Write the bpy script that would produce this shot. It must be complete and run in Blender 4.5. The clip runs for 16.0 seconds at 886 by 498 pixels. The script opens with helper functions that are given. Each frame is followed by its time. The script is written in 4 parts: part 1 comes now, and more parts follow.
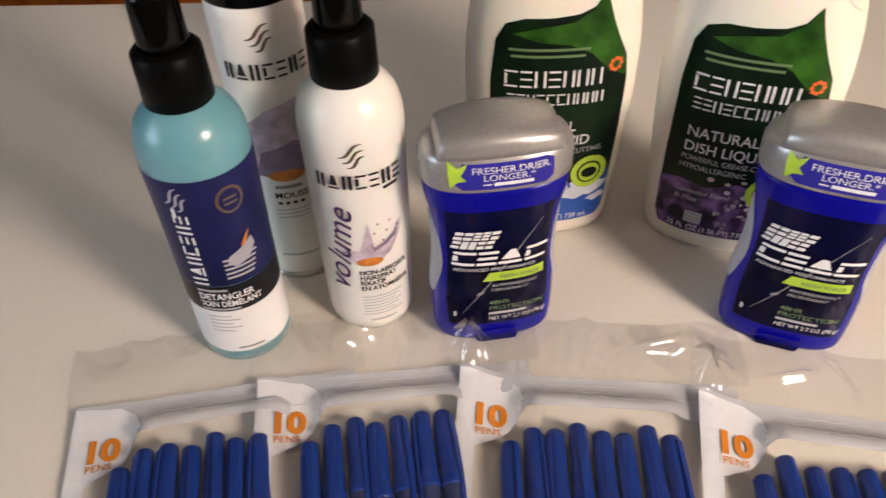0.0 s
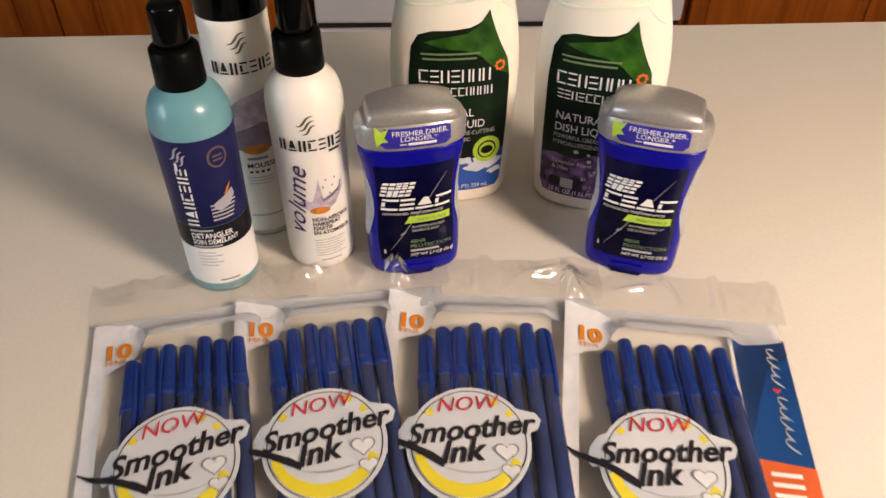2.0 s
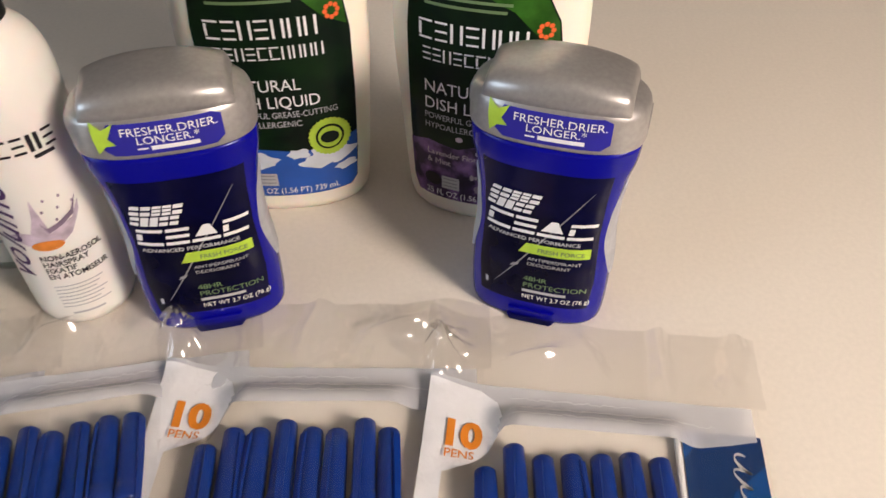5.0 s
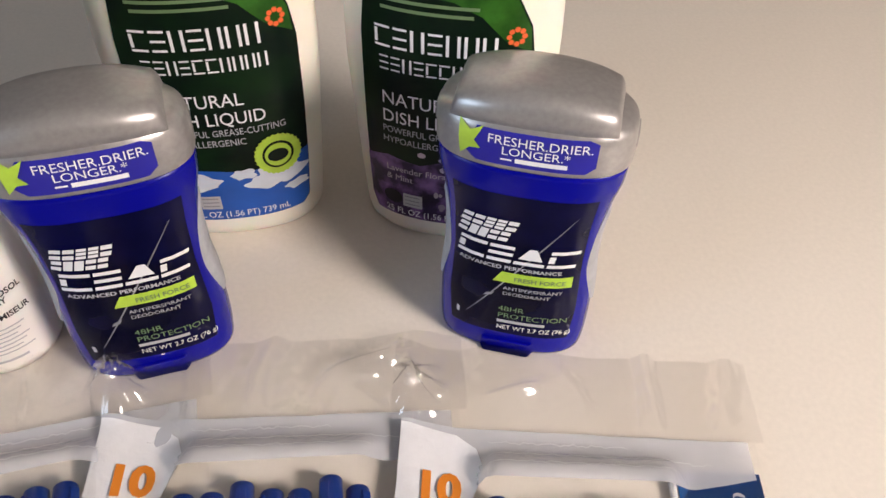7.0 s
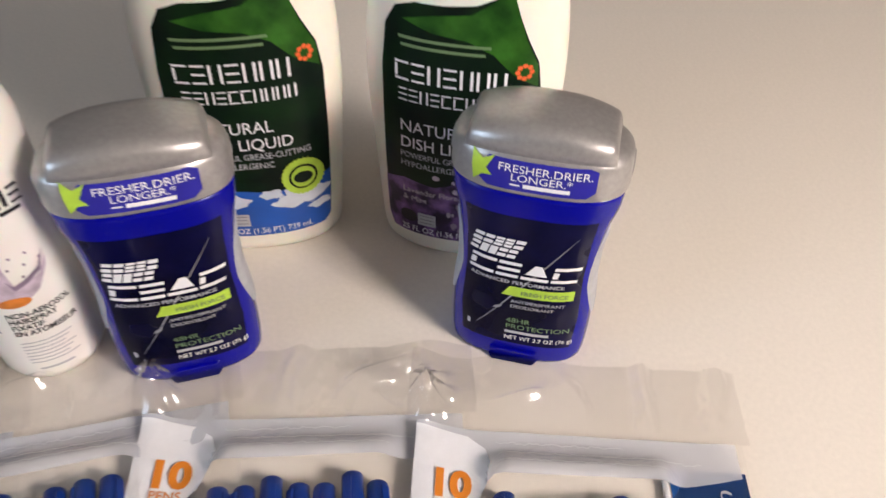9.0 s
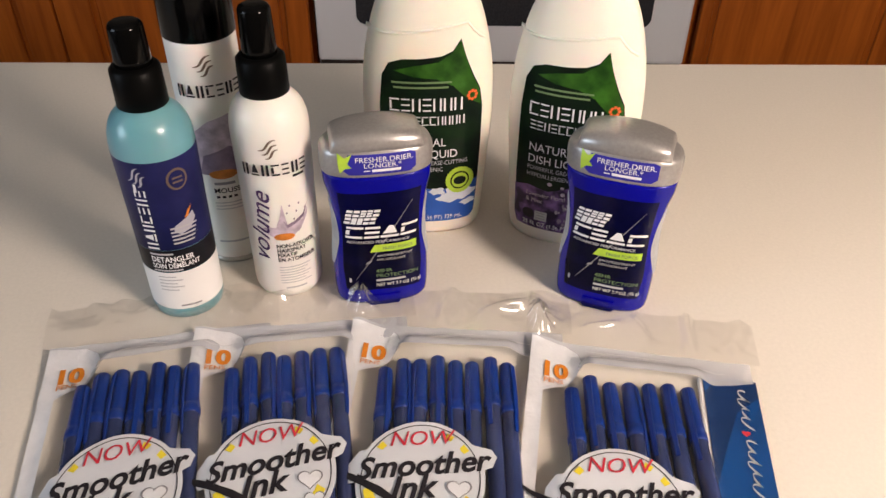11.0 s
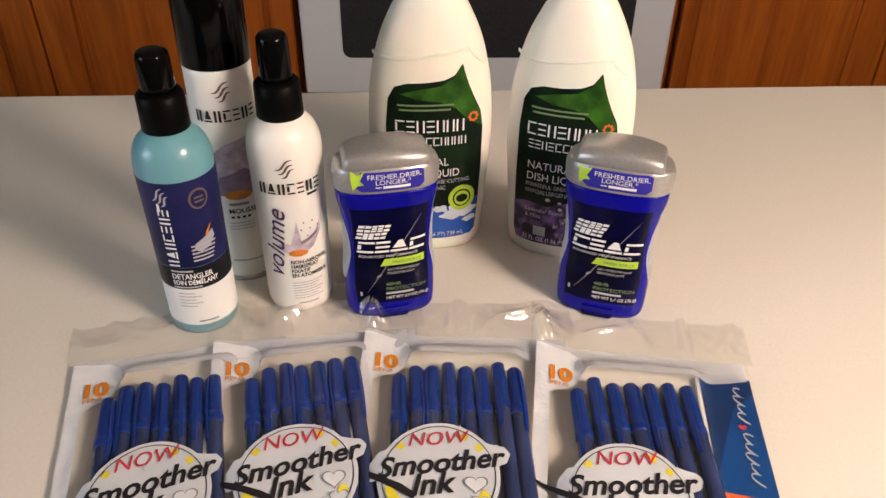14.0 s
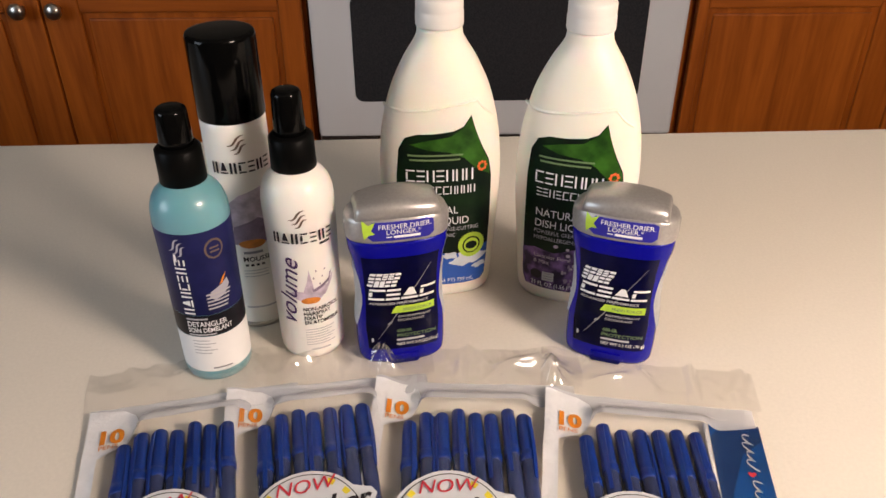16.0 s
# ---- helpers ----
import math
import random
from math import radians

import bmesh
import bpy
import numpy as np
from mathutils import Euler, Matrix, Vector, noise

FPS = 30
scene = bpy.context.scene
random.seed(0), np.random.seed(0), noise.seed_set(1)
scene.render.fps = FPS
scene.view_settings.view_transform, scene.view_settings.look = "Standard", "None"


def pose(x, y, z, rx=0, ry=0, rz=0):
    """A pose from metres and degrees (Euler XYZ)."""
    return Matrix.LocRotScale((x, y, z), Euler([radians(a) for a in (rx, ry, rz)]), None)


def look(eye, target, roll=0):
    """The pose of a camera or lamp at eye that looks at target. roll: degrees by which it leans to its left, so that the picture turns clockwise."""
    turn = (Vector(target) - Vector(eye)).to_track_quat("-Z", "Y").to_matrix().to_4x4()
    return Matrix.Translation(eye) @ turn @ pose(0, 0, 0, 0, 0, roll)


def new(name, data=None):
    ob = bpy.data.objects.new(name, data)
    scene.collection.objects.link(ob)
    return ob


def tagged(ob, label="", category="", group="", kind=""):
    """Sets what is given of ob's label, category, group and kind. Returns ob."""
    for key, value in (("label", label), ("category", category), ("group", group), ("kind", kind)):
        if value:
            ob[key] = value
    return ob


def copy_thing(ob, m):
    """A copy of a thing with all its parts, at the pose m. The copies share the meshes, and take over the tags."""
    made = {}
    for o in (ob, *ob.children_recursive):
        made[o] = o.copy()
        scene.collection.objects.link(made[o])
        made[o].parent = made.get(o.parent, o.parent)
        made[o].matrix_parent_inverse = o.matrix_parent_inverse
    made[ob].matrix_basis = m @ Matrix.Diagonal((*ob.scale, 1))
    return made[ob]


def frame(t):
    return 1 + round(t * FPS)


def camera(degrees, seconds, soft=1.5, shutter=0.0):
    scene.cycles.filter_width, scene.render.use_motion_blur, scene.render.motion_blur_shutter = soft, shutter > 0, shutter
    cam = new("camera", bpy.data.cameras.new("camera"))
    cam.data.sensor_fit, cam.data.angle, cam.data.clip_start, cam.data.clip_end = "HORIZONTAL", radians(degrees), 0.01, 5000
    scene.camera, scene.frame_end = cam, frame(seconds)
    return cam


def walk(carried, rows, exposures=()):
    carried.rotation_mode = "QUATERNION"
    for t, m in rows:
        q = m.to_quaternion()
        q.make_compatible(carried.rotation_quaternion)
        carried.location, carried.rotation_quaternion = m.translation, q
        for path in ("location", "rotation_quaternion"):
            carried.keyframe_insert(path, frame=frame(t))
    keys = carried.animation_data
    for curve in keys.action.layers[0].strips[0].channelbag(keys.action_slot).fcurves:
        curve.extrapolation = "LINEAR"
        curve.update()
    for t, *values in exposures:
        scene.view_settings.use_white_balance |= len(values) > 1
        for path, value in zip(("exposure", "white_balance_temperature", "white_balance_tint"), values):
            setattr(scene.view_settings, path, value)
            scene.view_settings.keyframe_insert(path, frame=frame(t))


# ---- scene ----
cam = camera(58.0, 16.0, 1.5, 0.5)
PATH = [
    (0, (0.0748, 0.1451, 0.3013), (-0.0034, 1.5752, -1.0946), -1.73),
    (0.5, (0.0845, 0.1404, 0.2998), (0.0587, 1.5912, -1.0766), -1.17),
    (1, (0.0869, 0.1219, 0.3102), (0.0459, 1.5905, -1.0469), -1.53),
    (1.5, (0.0894, 0.0817, 0.3280), (0.0755, 1.5696, -1.0084), -0.68),
    (2, (0.0940, 0.0167, 0.3438), (0.1254, 1.5306, -0.9628), 0.08),
    (2.5, (0.0936, -0.0112, 0.3533), (0.1153, 1.5244, -0.9278), 1.21),
    (3, (0.0966, -0.0023, 0.3495), (0.0542, 1.5474, -0.9140), 1.23),
    (3.5, (0.1039, 0.0318, 0.3347), (0.0530, 1.5478, -0.9688), 0.70),
    (4, (0.1256, 0.0814, 0.3093), (0.1165, 1.5536, -1.0444), 0.31),
    (4.5, (0.1557, 0.1253, 0.2820), (0.1727, 1.5613, -1.1100), -0.20),
    (5, (0.1722, 0.1708, 0.2654), (0.2256, 1.5818, -1.1510), -0.31),
    (7.5, (0.1667, 0.2050, 0.2558), (0.3552, 1.5759, -1.1881), 1.84),
    (8, (0.1661, 0.2050, 0.2561), (0.3590, 1.5815, -1.1820), 1.92),
    (8.5, (0.1656, 0.2028, 0.2583), (0.3674, 1.5787, -1.1792), 2.15),
    (9, (0.1618, 0.1873, 0.2755), (0.3328, 1.5859, -1.1439), 1.65),
    (9.5, (0.1447, 0.1393, 0.3043), (0.2603, 1.6272, -1.0271), 2.15),
    (10, (0.1362, 0.0841, 0.3196), (0.1037, 1.6169, -0.9648), 0.46),
    (12.5, (0.1030, 0.0009, 0.3382), (0.1839, 1.6113, -0.8452), 1.41),
    (13, (0.1035, -0.0014, 0.3388), (0.1759, 1.6114, -0.8418), 1.15),
    (13.5, (0.1036, -0.0038, 0.3386), (0.1678, 1.6136, -0.8361), 0.96),
    (14, (0.1042, -0.0066, 0.3379), (0.1582, 1.6204, -0.8239), 0.62),
    (14.5, (0.1031, -0.0078, 0.3395), (0.1525, 1.6287, -0.8092), 0.59),
    (15, (0.1033, -0.0099, 0.3409), (0.1430, 1.6441, -0.7828), 0.31),
    (15.5, (0.1029, -0.0097, 0.3455), (0.1381, 1.6554, -0.7618), 0.24),
    (16, (0.1058, -0.0106, 0.3480), (0.1295, 1.6700, -0.7359), -0.20),
]
TONE = [(0, -0.08, 6500, 13), (0.5, -0.08, 7000, 13), (1.5, -0.06, 7000, 13), (2.5, -0.1, 6750, 13), (3.2, -0.08, 6500, 12), (4, -0.12, 6550, 12), (4.5, -0.16, 6650, 12), (5, -0.18, 6300, 11), (7.5, -0.1, 5950, 11),
        (8.5, -0.08, 5900, 11), (9.5, -0.08, 6050, 11), (10.2, -0.02, 6300, 12), (12.5, -0.1, 6700, 13), (16, -0.06, 6700, 13)]
walk(cam, [(t, look(eye, target, roll)) for t, eye, target, roll in PATH], TONE)

# ---- world and lights ----
world = bpy.data.worlds.new("sky")
scene.world = world
world.use_nodes = True
sky = world.node_tree.nodes.new("ShaderNodeTexSky")
sky.sky_type, sky.sun_disc = "NISHITA", False
sky.sun_elevation, sky.sun_rotation = radians(35), radians(120)
world.node_tree.links.new(sky.outputs[0], world.node_tree.nodes["Background"].inputs[0])
world.node_tree.nodes["Background"].inputs[1].default_value = 0.1


def area_light(name, eye, target, w, h, power, colour):
    data = bpy.data.lights.new(name, "AREA")
    data.shape, data.size, data.size_y, data.energy, data.color = "RECTANGLE", w, h, power, colour
    ob = new(name, data)
    ob.matrix_world = look(eye, target)
    return ob


LAMP = (0.78, -0.21, 0.60)
area_light("window_light", (-2.12, -0.7, 0.75), (-1.0, -0.5, 0.5), 1.1, 1.0, 25, (0.74, 0.87, 1.0))

# ---- materials ----
def material(name, colour, rough=0.5, metal=0.0, noise_scale=0.0, vary=0.0, bump=0.0, bump_scale=200.0, coat=0.0,
             second=None, second_scale=8.0, transmission=0.0, ior=1.45, subsurface=0.0, stretch=(1, 1, 1), gloss=0.5):
    m = bpy.data.materials.new(name)
    m.use_nodes = True
    nt = m.node_tree
    b = nt.nodes["Principled BSDF"]
    b.inputs["Base Color"].default_value = (*colour, 1)
    b.inputs["Roughness"].default_value = rough
    b.inputs["Metallic"].default_value = metal
    b.inputs["Coat Weight"].default_value = coat
    b.inputs["Specular IOR Level"].default_value = gloss
    b.inputs["Transmission Weight"].default_value = transmission
    b.inputs["IOR"].default_value = ior
    b.inputs["Subsurface Weight"].default_value = subsurface
    if subsurface:
        b.inputs["Subsurface Scale"].default_value = 0.004
    if vary or bump or second:
        tc = nt.nodes.new("ShaderNodeTexCoord")
        mp = nt.nodes.new("ShaderNodeMapping")
        mp.inputs["Scale"].default_value = stretch
        nt.links.new(tc.outputs["Object"], mp.inputs["Vector"])
    if vary:
        n = nt.nodes.new("ShaderNodeTexNoise")
        n.inputs["Scale"].default_value = noise_scale
        n.inputs["Detail"].default_value = 6
        nt.links.new(mp.outputs[0], n.inputs["Vector"])
        r = nt.nodes.new("ShaderNodeValToRGB")
        r.color_ramp.elements[0].position, r.color_ramp.elements[1].position = 0.3, 0.7
        r.color_ramp.elements[0].color = (*[c * (1 - vary) for c in colour], 1)
        r.color_ramp.elements[1].color = (*[min(1, c * (1 + vary)) for c in colour], 1)
        nt.links.new(n.outputs["Fac"], r.inputs["Fac"])
        out = r.outputs[0]
        if second:
            n2 = nt.nodes.new("ShaderNodeTexNoise")
            n2.inputs["Scale"].default_value = second_scale
            n2.inputs["Detail"].default_value = 4
            nt.links.new(mp.outputs[0], n2.inputs["Vector"])
            r2 = nt.nodes.new("ShaderNodeValToRGB")
            r2.color_ramp.elements[0].position, r2.color_ramp.elements[1].position = 0.42, 0.68
            nt.links.new(n2.outputs["Fac"], r2.inputs["Fac"])
            mix = nt.nodes.new("ShaderNodeMix")
            mix.data_type = "RGBA"
            nt.links.new(r2.outputs[0], mix.inputs["Factor"])
            nt.links.new(out, mix.inputs["A"])
            mix.inputs["B"].default_value = (*second, 1)
            out = mix.outputs["Result"]
        nt.links.new(out, b.inputs["Base Color"])
    if bump:
        n = nt.nodes.new("ShaderNodeTexNoise")
        n.inputs["Scale"].default_value = bump_scale
        n.inputs["Detail"].default_value = 5
        nt.links.new(mp.outputs[0], n.inputs["Vector"])
        bp = nt.nodes.new("ShaderNodeBump")
        bp.inputs["Strength"].default_value = bump
        bp.inputs["Distance"].default_value = 0.002
        nt.links.new(n.outputs["Fac"], bp.inputs["Height"])
        nt.links.new(bp.outputs[0], b.inputs["Normal"])
    return m


def film_material(name, tint, gloss, rough, milky=0.0, scale=55, detail=3.0, relief=0.5, milk=(0.8, 0.8, 0.82)):
    """Thin clear plastic: see-through, with a glossy skin and a little milkiness."""
    m = bpy.data.materials.new(name)
    m.use_nodes = True
    nt = m.node_tree
    nt.nodes.clear()
    out = nt.nodes.new("ShaderNodeOutputMaterial")
    clear = nt.nodes.new("ShaderNodeBsdfTransparent")
    clear.inputs[0].default_value = (*tint, 1)
    white = nt.nodes.new("ShaderNodeBsdfDiffuse")
    white.inputs[0].default_value = (*milk, 1)
    shine = nt.nodes.new("ShaderNodeBsdfGlossy")
    shine.inputs["Roughness"].default_value = rough
    fres = nt.nodes.new("ShaderNodeLayerWeight")
    fres.inputs["Blend"].default_value = 0.5
    steep = nt.nodes.new("ShaderNodeMath")
    steep.operation, steep.inputs[1].default_value = "POWER", 4.0
    nt.links.new(fres.outputs["Facing"], steep.inputs[0])
    share = nt.nodes.new("ShaderNodeMath")
    share.operation, share.inputs[1].default_value, share.inputs[2].default_value = "MULTIPLY_ADD", 0.5 * gloss, 0.05 * gloss
    nt.links.new(steep.outputs[0], share.inputs[0])
    tc = nt.nodes.new("ShaderNodeTexCoord")
    n = nt.nodes.new("ShaderNodeTexNoise")
    n.inputs["Scale"].default_value, n.inputs["Detail"].default_value, n.inputs["Distortion"].default_value = scale, detail, 1.2
    nt.links.new(tc.outputs["Object"], n.inputs["Vector"])
    bp = nt.nodes.new("ShaderNodeBump")
    bp.inputs["Strength"].default_value, bp.inputs["Distance"].default_value = relief, 0.003
    nt.links.new(n.outputs["Fac"], bp.inputs["Height"])
    nt.links.new(bp.outputs[0], shine.inputs["Normal"])
    nt.links.new(bp.outputs[0], fres.inputs["Normal"])
    a = nt.nodes.new("ShaderNodeMixShader")
    a.inputs[0].default_value = milky
    nt.links.new(clear.outputs[0], a.inputs[1])
    nt.links.new(white.outputs[0], a.inputs[2])
    b = nt.nodes.new("ShaderNodeMixShader")
    nt.links.new(share.outputs[0], b.inputs[0])
    nt.links.new(a.outputs[0], b.inputs[1])
    nt.links.new(shine.outputs[0], b.inputs[2])
    nt.links.new(b.outputs[0], out.inputs[0])
    return m


def wood_material(name, dark, light, along="z"):
    m = bpy.data.materials.new(name)
    m.use_nodes = True
    nt = m.node_tree
    b = nt.nodes["Principled BSDF"]
    tc = nt.nodes.new("ShaderNodeTexCoord")
    mp = nt.nodes.new("ShaderNodeMapping")
    mp.inputs["Scale"].default_value = (14, 14, 1.1) if along == "z" else (1.1, 14, 14)
    nt.links.new(tc.outputs["Object"], mp.inputs["Vector"])
    big = nt.nodes.new("ShaderNodeTexNoise")
    big.inputs["Scale"].default_value, big.inputs["Detail"].default_value, big.inputs["Distortion"].default_value = 1.1, 8, 1.6
    nt.links.new(mp.outputs[0], big.inputs["Vector"])
    fine = nt.nodes.new("ShaderNodeTexNoise")
    fine.inputs["Scale"].default_value, fine.inputs["Detail"].default_value = 9, 5
    nt.links.new(mp.outputs[0], fine.inputs["Vector"])
    ramp = nt.nodes.new("ShaderNodeValToRGB")
    ramp.color_ramp.elements[0].position, ramp.color_ramp.elements[1].position = 0.32, 0.68
    ramp.color_ramp.elements[0].color, ramp.color_ramp.elements[1].color = (*dark, 1), (*light, 1)
    mix = nt.nodes.new("ShaderNodeMath")
    mix.operation = "MULTIPLY_ADD"
    mix.inputs[1].default_value = 0.35
    nt.links.new(fine.outputs["Fac"], mix.inputs[0])
    half = nt.nodes.new("ShaderNodeMath")
    half.operation = "MULTIPLY"
    half.inputs[1].default_value = 0.65
    nt.links.new(big.outputs["Fac"], half.inputs[0])
    nt.links.new(half.outputs[0], mix.inputs[2])
    nt.links.new(mix.outputs[0], ramp.inputs["Fac"])
    nt.links.new(ramp.outputs[0], b.inputs["Base Color"])
    bp = nt.nodes.new("ShaderNodeBump")
    bp.inputs["Strength"].default_value, bp.inputs["Distance"].default_value = 0.15, 0.001
    nt.links.new(fine.outputs["Fac"], bp.inputs["Height"])
    nt.links.new(bp.outputs[0], b.inputs["Normal"])
    b.inputs["Roughness"].default_value = 0.45
    b.inputs["Specular IOR Level"].default_value = 0.25
    return m


LAMINATE = material("cream_laminate", (0.74, 0.69, 0.615), 0.42, noise_scale=420, vary=0.03, bump=0.04, bump_scale=600)
# walls and ceiling stay out of view; kept dark to cut bounced light
WALL = material("darkened_wall_paint", (0.22, 0.20, 0.17), 0.8, noise_scale=5, vary=0.04, bump=0.1, bump_scale=120)
CEIL = material("greyed_ceiling_paint", (0.4, 0.39, 0.37), 0.9, noise_scale=4, vary=0.03, bump=0.15, bump_scale=90)
FLOORM = material("floor_vinyl", (0.2, 0.14, 0.09), 0.5, noise_scale=9, vary=0.2, bump=0.1, bump_scale=40)
WOOD = wood_material("oak_stained", (0.25, 0.056, 0.007), (0.50, 0.130, 0.015))
WOODH = wood_material("oak_stained_rail", (0.25, 0.056, 0.007), (0.50, 0.130, 0.015), "x")
# near-black colour that stands for shade in recesses
GAP = material("shadow_gap", (0.03, 0.02, 0.015), 0.9)
ENAMEL = material("white_enamel", (0.74, 0.75, 0.78), 0.25, noise_scale=6, vary=0.02, coat=0.3)
OVENGLASS = material("dark_oven_glass", (0.035, 0.036, 0.04), 0.12, noise_scale=300, vary=0.2, gloss=0.3)
NICKEL = material("satin_nickel", (0.55, 0.52, 0.48), 0.28, 1.0, noise_scale=60, vary=0.08)
BLACKP = material("black_plastic", (0.002, 0.002, 0.002), 0.12, noise_scale=80, vary=0.2, gloss=0.14)
BLACKM = material("matt_black_plastic", (0.0025, 0.0025, 0.0025), 0.38, noise_scale=80, vary=0.2, gloss=0.06)
TEAL = material("pearl_teal_plastic", (0.14, 0.35, 0.41), 0.3, noise_scale=30, vary=0.06, coat=0.25, subsurface=0.2)
PEARL = material("pearl_white_plastic", (0.82, 0.80, 0.76), 0.3, noise_scale=30, vary=0.03, coat=0.25, subsurface=0.15)
DISHW = material("milky_white_plastic", (0.83, 0.80, 0.71), 0.36, noise_scale=25, vary=0.03, bump=0.02, bump_scale=80, subsurface=0.3)
CAPCLEAR = material("frosted_cap_plastic", (0.80, 0.78, 0.75), 0.35, noise_scale=40, vary=0.05, transmission=0.12)
NAVY = material("navy_label", (0.010, 0.012, 0.060), 0.35, noise_scale=45, vary=0.35, second=(0.020, 0.022, 0.11), second_scale=20, gloss=0.15)
BANDBLK = material("black_label_band", (0.006, 0.006, 0.009), 0.35, noise_scale=60, vary=0.2, gloss=0.2)
LABELW = material("white_label", (0.80, 0.80, 0.80), 0.4, noise_scale=50, vary=0.02)
# label white dimmed: the shade on the badges is put into the colour
BADGESHADED = material("shaded_badge_white", (0.60, 0.62, 0.66), 0.35, noise_scale=50, vary=0.03)
DIMGREEN = material("dim_green_ink", (0.14, 0.22, 0.10), 0.4)
INKW = material("white_ink", (0.82, 0.82, 0.84), 0.45)
INKG = material("grey_ink", (0.25, 0.25, 0.27), 0.5)
INKLG = material("pale_grey_ink", (0.45, 0.45, 0.48), 0.5)
INKK = material("black_ink", (0.02, 0.018, 0.022), 0.45, gloss=0.2)
BRONZE = material("bronze_ink", (0.16, 0.115, 0.09), 0.4, 0.4)
SILVERINK = material("silver_ink", (0.42, 0.42, 0.50), 0.35, 0.3)
PURPLE = material("purple_ink", (0.07, 0.035, 0.11), 0.45, gloss=0.2)
LILAC = material("lilac_splash_ink", (0.50, 0.42, 0.50), 0.4, noise_scale=160, vary=0.3)
LILACD = material("deep_lilac_ink", (0.25, 0.19, 0.27), 0.4, noise_scale=120, vary=0.3)
AMBER = material("amber_ink", (0.60, 0.20, 0.03), 0.35, noise_scale=120, vary=0.35)
SILVERP = material("silver_plastic", (0.37, 0.36, 0.35), 0.34, 0.55, noise_scale=500, vary=0.08, coat=0.15)
BLUEP = material("royal_blue_plastic", (0.003, 0.003, 0.25), 0.22, noise_scale=30, vary=0.06, gloss=0.25)
GRIP = material("grey_rubber_grip", (0.36, 0.37, 0.40), 0.5, noise_scale=200, vary=0.1)
DEOLAB = material("midnight_label", (0.002, 0.002, 0.016), 0.18, noise_scale=28, vary=0.3, second=(0.003, 0.003, 0.045), second_scale=26, gloss=0.14)
CAPLAB = material("cap_blue_label", (0.025, 0.022, 0.30), 0.35, noise_scale=60, vary=0.1, gloss=0.3)
LIME = material("lime_ink", (0.42, 0.62, 0.05), 0.4, noise_scale=150, vary=0.12)
YELLOW = material("yellow_ink", (0.75, 0.62, 0.04), 0.4)
GREEN = material("leaf_green_label", (0.004, 0.009, 0.006), 0.28, noise_scale=22, vary=0.4, second=(0.007, 0.022, 0.007), second_scale=40, gloss=0.14)
GREENL = material("bright_leaf_label", (0.030, 0.105, 0.013), 0.28, noise_scale=60, vary=0.4, second=(0.008, 0.034, 0.006), second_scale=55, gloss=0.16)
SKYL = material("sky_print", (0.022, 0.095, 0.42), 0.3, noise_scale=40, vary=0.15, gloss=0.3)
CLOUD = material("cloud_print", (0.65, 0.70, 0.78), 0.35, noise_scale=70, vary=0.15)
LAVENDER = material("lavender_print", (0.030, 0.016, 0.05), 0.3, noise_scale=90, vary=0.5, second=(0.24, 0.13, 0.36), second_scale=120, gloss=0.25)
ORANGE = material("orange_ink", (0.62, 0.20, 0.015), 0.45)
REDORANGE = material("red_orange_ink", (0.75, 0.13, 0.03), 0.45, noise_scale=40, vary=0.1)
RED = material("red_ink", (0.55, 0.03, 0.05), 0.45)
PENBLUE = material("pen_cap_blue", (0.002, 0.026, 0.20), 0.3, noise_scale=60, vary=0.12, gloss=0.4)
BARREL = material("smoky_clear_barrel", (0.028, 0.042, 0.125), 0.15, noise_scale=30, vary=0.4, gloss=0.5)
BAGWHITE = material("white_bag_print", (0.70, 0.71, 0.74), 0.32, noise_scale=60, vary=0.08, bump=0.8, bump_scale=90, coat=0.3)
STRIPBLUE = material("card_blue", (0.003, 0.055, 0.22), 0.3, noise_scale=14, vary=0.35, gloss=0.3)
# darker copy of the card blue, for its shaded part
STRIPSHADE = material("card_blue_shaded", (0.004, 0.025, 0.10), 0.3, noise_scale=14, vary=0.3, gloss=0.3)
FILM = film_material("clear_film", (0.99, 0.99, 0.985), 0.65, 0.12, 0.006)
FLAPFILM = film_material("clear_flap_film", (0.99, 0.985, 0.98), 2.0, 0.10, 0.012, 24, 1.0, 0.18)
LAMPGLASS = bpy.data.materials.new("glowing_glass")
LAMPGLASS.use_nodes = True
LAMPGLASS.node_tree.nodes["Principled BSDF"].inputs["Emission Color"].default_value = (1.0, 0.82, 0.68, 1)
LAMPGLASS.node_tree.nodes["Principled BSDF"].inputs["Emission Strength"].default_value = 84.0
PANE = film_material("window_pane", (0.98, 0.99, 0.99), 0.8, 0.02)


# ---- mesh helpers ----
def link(name, bm, mat, parent=None, label="", smooth=True):
    me = bpy.data.meshes.new(name)
    bm.normal_update()
    bm.to_mesh(me)
    bm.free()
    me.materials.append(mat)
    if smooth:
        for p in me.polygons:
            p.use_smooth = True
    ob = new(name, me)
    if parent:
        ob.parent = parent
    if label:
        ob["label"] = label
    return ob


def part(name, bm, mat, parent, label="", smooth=True):
    return link(name, bm, mat, parent, label, smooth)


def empty(name, m, label, category, group=""):
    ob = new(name)
    ob.empty_display_size = 0.02
    ob.matrix_world = m
    return tagged(ob, label, category, group)


